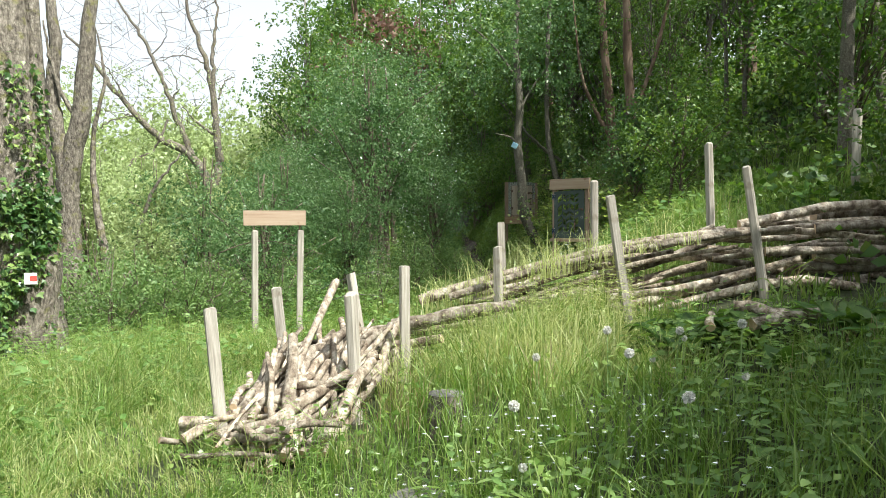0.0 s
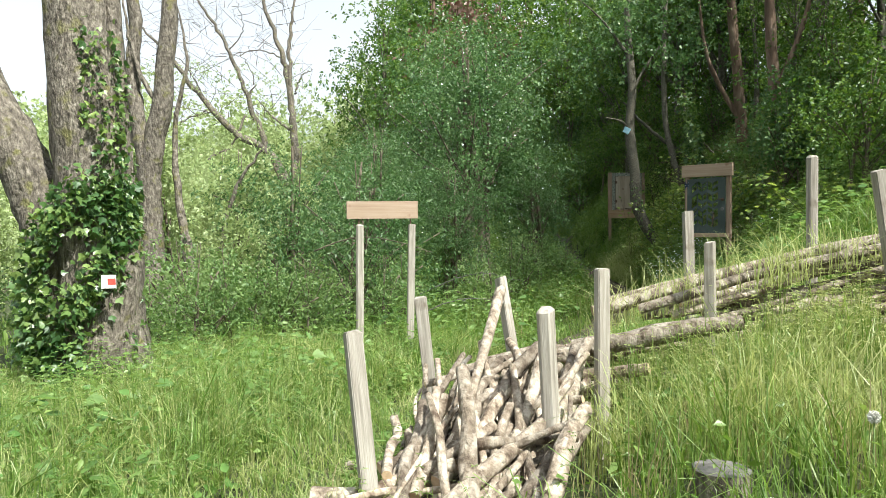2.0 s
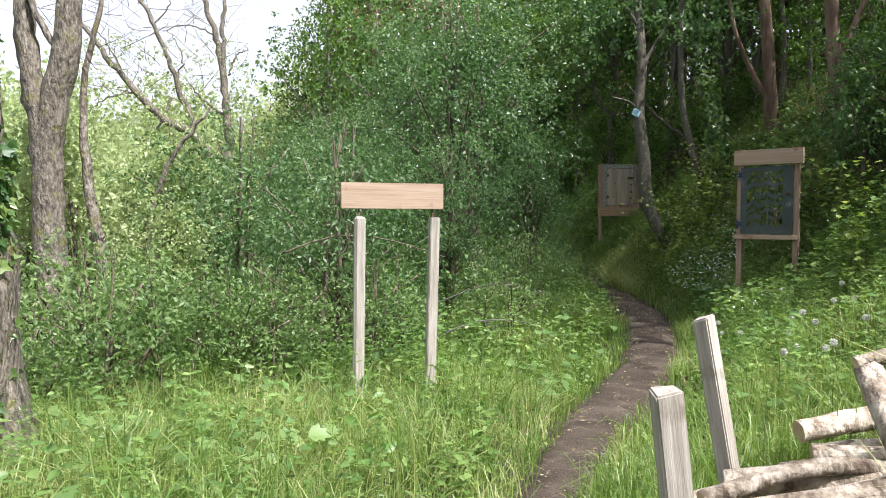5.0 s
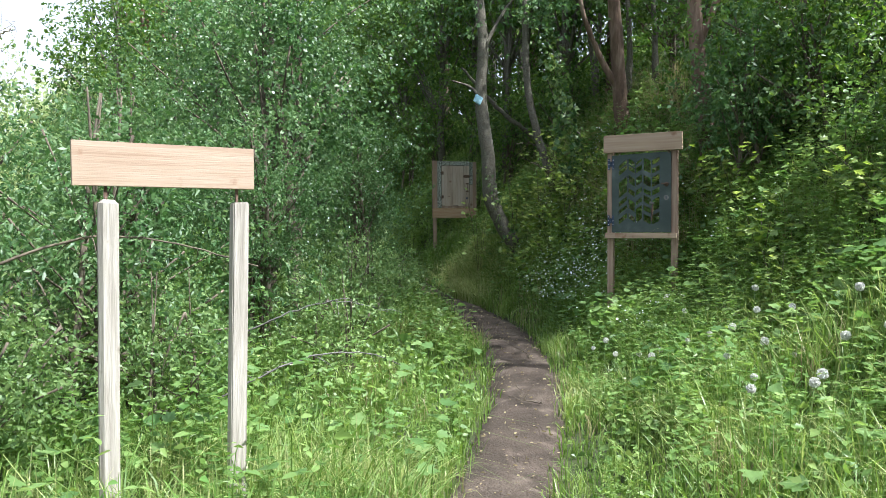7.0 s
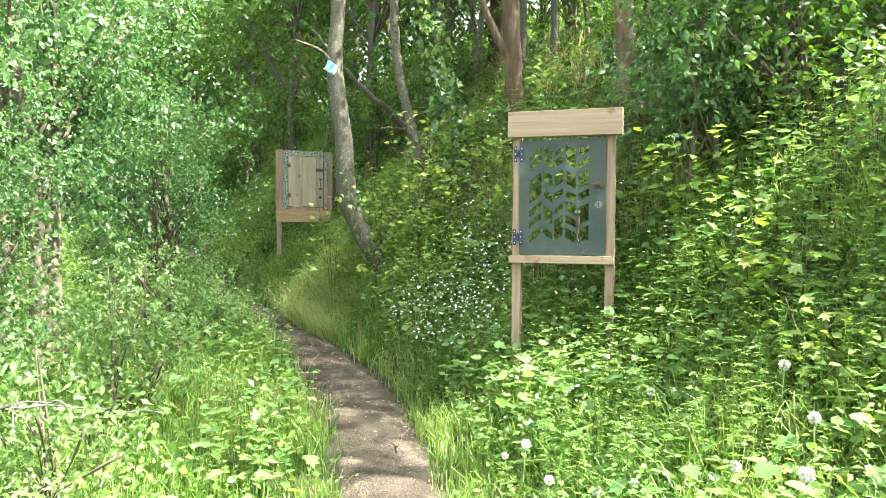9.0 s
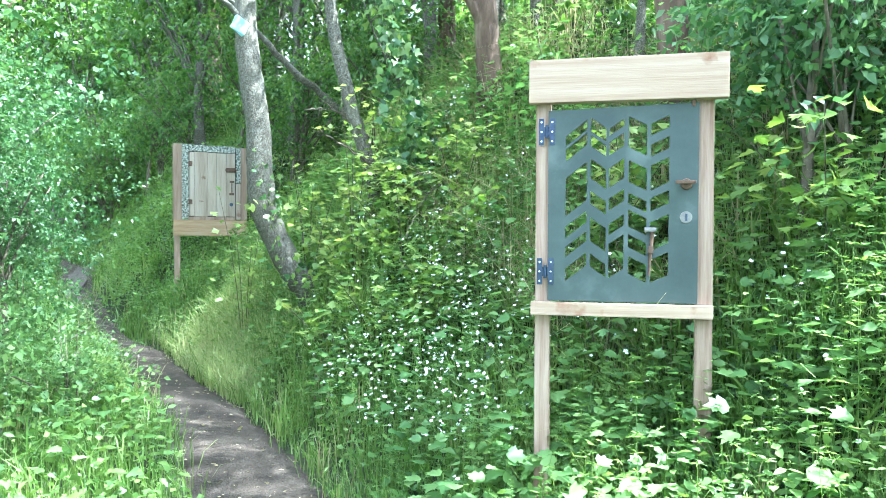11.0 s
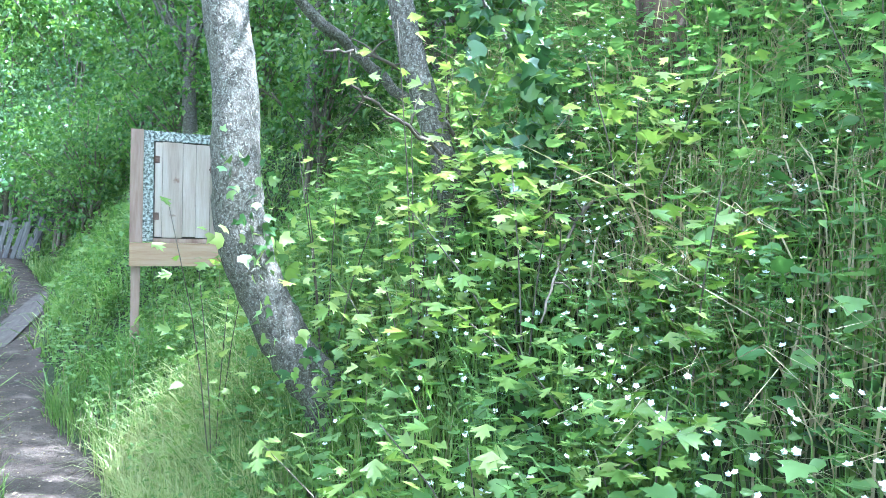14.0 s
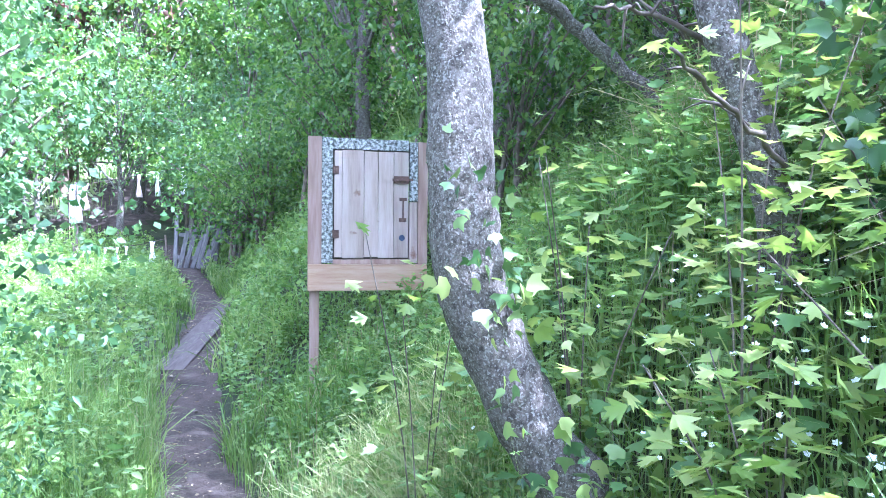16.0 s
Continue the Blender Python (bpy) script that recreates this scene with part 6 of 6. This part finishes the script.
def stitchwort(n, seed):
    rng = np.random.default_rng(seed)
    k = n // 11
    t = rng.random(k)
    kx = np.where(t < 0.75, rng.normal(1.8, 0.48, k), rng.uniform(1.2, 3.2, k))
    ky = np.where(t < 0.75, rng.normal(15.1, 1.0, k), rng.uniform(11.5, 17.5, k))
    pick = rng.integers(0, k, n)
    x = kx[pick] + rng.normal(0, 0.1, n)
    y = ky[pick] + rng.normal(0, 0.1, n)
    ok = (x > foot_x(y) + 0.12) & (clear_of_walk(x, y) > 0.6)
    x, y = x[ok], y[ok]
    n = len(x)
    c = np.stack([x, y, ground_z(x, y) + rng.uniform(0.25, 0.48, n)], -1)
    nrm = unit(np.stack([rng.normal(-0.35, 0.4, n), rng.normal(-0.5, 0.4, n), np.ones(n)], -1))
    a = unit(np.cross(nrm, rng.standard_normal((n, 3))))
    b = np.cross(nrm, a)
    vs, fs = [], []
    r = rng.uniform(0.009, 0.015, n)[:, None]
    for k in range(5):
        th = k * 2 * math.pi / 5
        d = a * math.cos(th) + b * math.sin(th)
        s = -a * math.sin(th) + b * math.cos(th)
        vs.append(np.stack([c, c + d * r * 0.6 + s * r * 0.4, c + d * r + nrm * r * 0.15, c + d * r * 0.6 - s * r * 0.4], 1))
    v = np.stack(vs, 1).reshape(-1, 3)
    f = np.arange(len(v)).reshape(-1, 4)
    tagged(new("stitchwort_flowers", np_mesh("stitchwort_flowers", v, f, M_PETAL)), "scattered small white star flowers on the bank", "flowers", kind="stuff")


stitchwort(1050, 3)


def blossom(n, seed):
    rng = np.random.default_rng(seed)
    d = unit(rng.standard_normal((n, 3)))
    c = d * np.array([1.75, 1.9, 2.5]) * rng.uniform(0.75, 1.15, (n, 1)) + np.array([-2.3, 15.2, gz(-2.3, 15.2) + 3.3])
    v, f = leaf_arrays(c, rng.standard_normal((n, 3)), 0.034 * rng.uniform(0.6, 1.3, n), 0.9, rng)
    tagged(new("hawthorn_blossom", np_mesh("hawthorn_blossom", v, f, M_PETAL)), "white hawthorn blossom on the branches", "blossom", kind="stuff")


blossom(320, 4)


def dandelion():
    rng = np.random.default_rng(2)
    root = thing("dandelion_clock", (0, 0, 0), "white dandelion seed head on a thin stalk in the grass", "dandelion", "dandelion clocks")
    part("stalk", np_mesh("stalk", *limb([(0, 0, -0.05, 0.004), (0.02, 0.01, 0.2, 0.0035), (0.0, 0.0, 0.4, 0.003)], 6, 6), M_STEM, True), root, "pale hollow stalk")
    d = unit(rng.standard_normal((240, 3)))
    b = np.array([0, 0, 0.415]) + d * 0.006
    v, f = leaf_arrays(b, d, 0.021 * np.ones(240), 0.28, rng, 0.1, 0.0)
    d2 = unit(rng.standard_normal((160, 3)))
    v2, f2 = leaf_arrays(np.array([0, 0, 0.415]) + d2 * 0.021, unit(rng.standard_normal((160, 3))), 0.009 * np.ones(160), 0.6, rng, 0.1, 0.0)
    v, f = merge([(v, f), (v2, f2)])
    part("seed_head", np_mesh("seed_head", v, f, M_CLOCK), root, "round fluffy white seed head")
    return root


dc = dandelion()
rd = random.Random(21)
spots = []
while len(spots) < 38:
    if len(spots) < 26:
        x, y = rd.uniform(0.75, 2.1), rd.uniform(8.0, 12.2)
    else:
        x, y = rd.uniform(1.0, 2.7), rd.uniform(1.2, 3.2)
    if float(clear_of_walk(np.array([x]), np.array([y]))[0]) > 0.55 and off_path(x, y, 0.1):
        spots.append((x, y, rd.uniform(0.75, 1.15), rd.uniform(0, 360)))
scatter(dc, spots)

rng = np.random.default_rng(77)
ly = rng.uniform(6.5, 30, 1300)
lx = path_x(ly) + rng.uniform(-1, 1, 1300) * path_half(ly) * 0.95
lv, lf = leaf_arrays(np.stack([lx, ly, ground_z(lx, ly) + 0.036], -1), rng.standard_normal((1300, 3)) * np.array([1, 1, 0.08]), rng.uniform(0.012, 0.045, 1300), 0.4, rng, 0.2, 0.0)
tagged(new("leaf_litter", np_mesh("leaf_litter", lv, lf, L_DRY)), "dry leaf and twig scraps strewn on the path", "litter", kind="stuff")

def cane(rows, r, label, name="bramble_cane", mat=None, seed=1):
    """A thin arching stem through points, with short side twigs."""
    rng = np.random.default_rng(seed)
    rows = [(*p, r * (1 - 0.6 * k / (len(rows) - 1))) for k, p in enumerate(rows)]
    o = np.array(rows[0][:3])
    local = [(x - o[0], y - o[1], z - o[2], q) for x, y, z, q in rows]
    root = thing(name, tuple(o), label, "branch")
    part("stem", np_mesh("stem", *limb(local, 22, 6, rng, 0.08, 0.006), mat or M_TWIG, True), root)
    path = curve_pts(local, 30)
    for k in range(7):
        b = path[rng.integers(5, 29)]
        d = unit(rng.standard_normal(3)) * rng.uniform(0.08, 0.22)
        part("twig", np_mesh("twig", *limb([(*b[:3], r * 0.45), (*(b[:3] + d * 0.5 + np.array([0, 0, 0.02])), r * 0.35), (*(b[:3] + d), r * 0.15)], 5, 4), mat or M_TWIG, True), root)
    return root


cane([(-3.6, 9.6, 1.15), (-3.1, 9.7, 1.32), (-2.6, 9.8, 1.3), (-2.0, 9.9, 1.12)], 0.012, "bare arching bramble cane in the hedge", seed=1)
cane([(-2.6, 10.8, 0.35), (-2.0, 10.9, 0.62), (-1.5, 11.1, 0.75), (-1.0, 11.4, 0.62)], 0.009, "pale dry cane arching over the weeds", mat=M_GREYWOOD, seed=2)
cane([(-2.3, 9.9, 0.2), (-1.8, 10.0, 0.42), (-1.3, 10.2, 0.45), (-0.9, 10.3, 0.3)], 0.008, "pale dry cane arching over the weeds", mat=M_GREYWOOD, seed=3)
cane([(2.35, 16.9, 2.0), (2.0, 16.6, 2.3), (1.7, 16.4, 2.42), (1.45, 16.2, 2.5)], 0.012, "bare brown twig reaching out from the bank", "dead_branch", seed=4)
cane([(2.5, 17.2, 2.15), (2.1, 17.0, 2.65), (1.75, 16.9, 2.8), (1.45, 16.7, 2.75)], 0.014, "dead branch leaning among the maple leaves", "dead_branch", seed=5)
cane([(2.7, 16.2, 2.1), (2.45, 16.0, 2.05), (2.2, 15.8, 1.85), (2.0, 15.6, 1.6)], 0.01, "bare brown twig reaching out from the bank", "dead_branch", seed=6)
cane([(3.2, 17.6, 2.6), (2.75, 17.4, 3.1), (2.4, 17.3, 3.5), (2.1, 17.2, 4.1)], 0.02, "grey branch slanting across the wooded bank", "dead_branch", M_BARKSMOOTH, 7)
for k, (u, w, a) in enumerate(((0.12, 12.6, 30), (0.3, 13.4, 100), (0.15, 10.6, 60))):
    x, y = float(path_x(w)) + u, w
    cane([(x, y, gz(x, y) + 0.04), (x + 0.1 * math.cos(a), y + 0.08, gz(x, y) + 0.045), (x + 0.2 * math.cos(a), y + 0.12, gz(x, y) + 0.04)], 0.006, "small broken twig lying on the path", "fallen_twig", seed=10 + k)

for i, (x, y, a, l, r) in enumerate(((2.75, 3.75, 20, 0.55, 0.05), (3.1, 3.95, 160, 0.4, 0.045), (2.5, 3.85, 75, 0.3, 0.035), (4.1, 3.9, 10, 0.5, 0.05))):
    z = gz(x, y) + 0.22
    log("log", (x, y, z), (x + l * math.cos(radians(a)), y + l * math.sin(radians(a)), z + 0.06), r, 860 + i, "short peeling log end lying in the shaded grass", "logs lying in the grass")


def daisies(n, seed):
    """Small white flowers low in the grass."""
    rng = np.random.default_rng(seed)
    x, y = rng.normal(1.35, 0.45, n), rng.normal(1.75, 0.4, n)
    c = np.stack([x, y, ground_z(x, y) + rng.uniform(0.2, 0.34, n)], -1)
    made = []
    for k in range(6):
        a = np.full(n, k * math.pi / 3) + rng.normal(0, 0.1, n)
        way = np.stack([np.cos(a), np.sin(a), np.full(n, 0.15)], -1)
        made.append(leaf_arrays(c, way, rng.uniform(0.009, 0.014, n), 0.6, rng, 0.1, 0.0))
    v, f = merge(made)
    tagged(new("small_white_flowers", np_mesh("small_white_flowers", v, f, M_PETAL)), "tiny white flowers scattered in the shaded grass", "flowers", kind="stuff")


daisies(150, 8)

# ---- far path: plank, stones, gate, ribbons ----
pk = thing("path_plank", (-0.76, 24.8, gz(-0.76, 24.8) + 0.01), "worn brown-grey board laid along the dirt path", "plank", rz=-4)
part("board", board("board", M_PATHPLANK, -0.17, 0.17, -1.9, 1.9, 0.0, 0.05, 0.006, 0.004), pk, m=pose(0, 0, 0, 5.2, 0, 0))
for i in range(10):
    y = rd.uniform(12, 28)
    x = float(path_x(y)) + rd.uniform(-0.3, 0.3)
    bm = bmesh.new()
    bmesh.ops.create_icosphere(bm, subdivisions=2, radius=1.0)
    s = rd.uniform(0.012, 0.03)
    for v_ in bm.verts:
        v_.co = Vector((v_.co.x * s * rd.uniform(0.9, 1.4), v_.co.y * s * rd.uniform(0.8, 1.2), v_.co.z * s * 0.55))
    ob = new("stone", bm_mesh("stone", bm, M_STONE, True))
    ob.matrix_basis = pose(x, y, gz(x, y) + 0.03, 0, 0, rd.uniform(0, 180))
    tagged(ob, "small pale stone trodden into the path", "stone", "stones on the path")

gx0, gy0 = -2.3, 32.0
gt = thing("broken_gate", (gx0, gy0, gz(-1.8, 32.0)), "tumbledown grey picket gate closing the path", "gate", rz=-8)
zz = gz(-1.8, 32.0)
part("gate_post", post_mesh("gate_post", M_GREYWOOD, 0.08, 0.08, 2.5 - zz + 0.3, 4), gt, m=pose(0.0, 0, -0.3, 0, 2, 0))
part("gate_post", post_mesh("gate_post", M_GREYWOOD, 0.09, 0.08, 2.45 - zz + 0.3, 4), gt, m=pose(0.85, 0, -0.3, 0, 6, 0))
bm = bmesh.new()
bmesh.ops.create_icosphere(bm, subdivisions=2, radius=0.055)
part("white_knob", bm_mesh("white_knob", bm, M_WHITE, True), gt, "white post cap", pose(0.98, 0, 2.48 - zz))
for k, (x, a, h) in enumerate(((0.12, 12, 0.85), (0.26, 14, 0.95), (0.4, 18, 0.9), (0.52, 16, 1.0), (0.62, 24, 0.95), (0.72, 20, 0.9))):
    part("picket", board("picket", M_GREYWOOD, -0.05, 0.05, -0.012, 0.012, 0, h, 0.004, 0.006), gt, m=pose(x, -0.06, 0.0, 0, a, 0))
part("rail", board("rail", M_GREYWOOD, 0.02, 0.6, -0.035, -0.01, 0.72, 0.8, 0.004), gt, m=pose(0, 0, 0, 0, 6, 0))
part("rail", board("rail", M_GREYWOOD, 0.02, 0.85, -0.035, -0.01, 0.22, 0.3, 0.004), gt, m=pose(0, 0, 0, 0, 3, 0))
part("brace", board("brace", M_GREYWOOD, -0.03, 0.03, -0.03, 0.03, 0, 1.2, 0.006), gt, "slanting prop", m=pose(1.5, 0.2, 0.1, 0, -38, 0))


def ribbon_line(a, b, sag, rags, seed, label, posts_at=(0, 1)):
    rng = np.random.default_rng(seed)
    root = thing("ribbon_line", (a[0], a[1], gz(a[0], a[1])), label, "ribbon line")
    o = np.array([a[0], a[1], gz(a[0], a[1])])
    a, b = np.array(a), np.array(b)
    L = [tuple(a + (b - a) * t - np.array([0, 0, sag * 4 * t * (1 - t)]) - o) + (0.008,) for t in np.linspace(0, 1, 7)]
    part("cord", np_mesh("cord", *limb(L, 20, 5), M_TWIG), root, "thin dark cord")
    for t in posts_at:
        p = a + (b - a) * t
        g = gz(p[0], p[1])
        part("pole", np_mesh("pole", *limb([(p[0] - o[0], p[1] - o[1], g - 0.2 - o[2], 0.03), (p[0] - o[0] + 0.03, p[1] - o[1], (g + p[2]) / 2 - o[2], 0.027), (p[0] - o[0], p[1] - o[1], p[2] + 0.08 - o[2], 0.022)], 8, 7), M_TWIG, True), root, "thin dark pole")
    for t, w, h, mat in rags:
        p = a + (b - a) * t - np.array([0, 0, sag * 4 * t * (1 - t)]) - o
        n = 7
        vs, fs = [], []
        for j in range(n):
            k = j / (n - 1)
            for s in range(4):
                u = s / 3 - 0.5
                vs.append((p[0] + u * w * (1 - 0.2 * k) + 0.02 * math.sin(5 * k + s), p[1] + 0.05 * math.sin(7 * u + 4 * k), p[2] - h * k + 0.01))
        for j in range(n - 1):
            for s in range(3):
                q = j * 4 + s
                fs.append((q, q + 1, q + 5, q + 4))
        me = np_mesh("rag", vs, fs, mat, True)
        rg = part("rag", me, root, "hanging strip of cloth")
        sol = rg.modifiers.new("thickness", "SOLIDIFY")
        sol.thickness = 0.008


ribbon_line((-4.5, 32.5, 3.12), (-1.6, 32.0, 3.66), 0.02, [(0.0, 0.3, 0.85, M_CLOTH), (0.07, 0.16, 0.6, M_CLOTHPINK), (0.48, 0.1, 0.5, M_CLOTHPINK), (0.62, 0.1, 0.55, M_CLOTH), (0.82, 0.14, 0.62, M_CLOTH)], 1, "white and pink cloth strips hung from a cord")
ribbon_line((-4.5, 32.3, 1.75), (-2.5, 32.0, 1.95), 0.1, [(0.12, 0.07, 0.4, M_CLOTH), (0.35, 0.09, 0.45, M_CLOTH), (0.48, 0.07, 0.35, M_CLOTH), (0.58, 0.08, 0.4, M_CLOTH), (0.86, 0.12, 0.45, M_CLOTH)], 2, "low cord tied with white cloth strips")
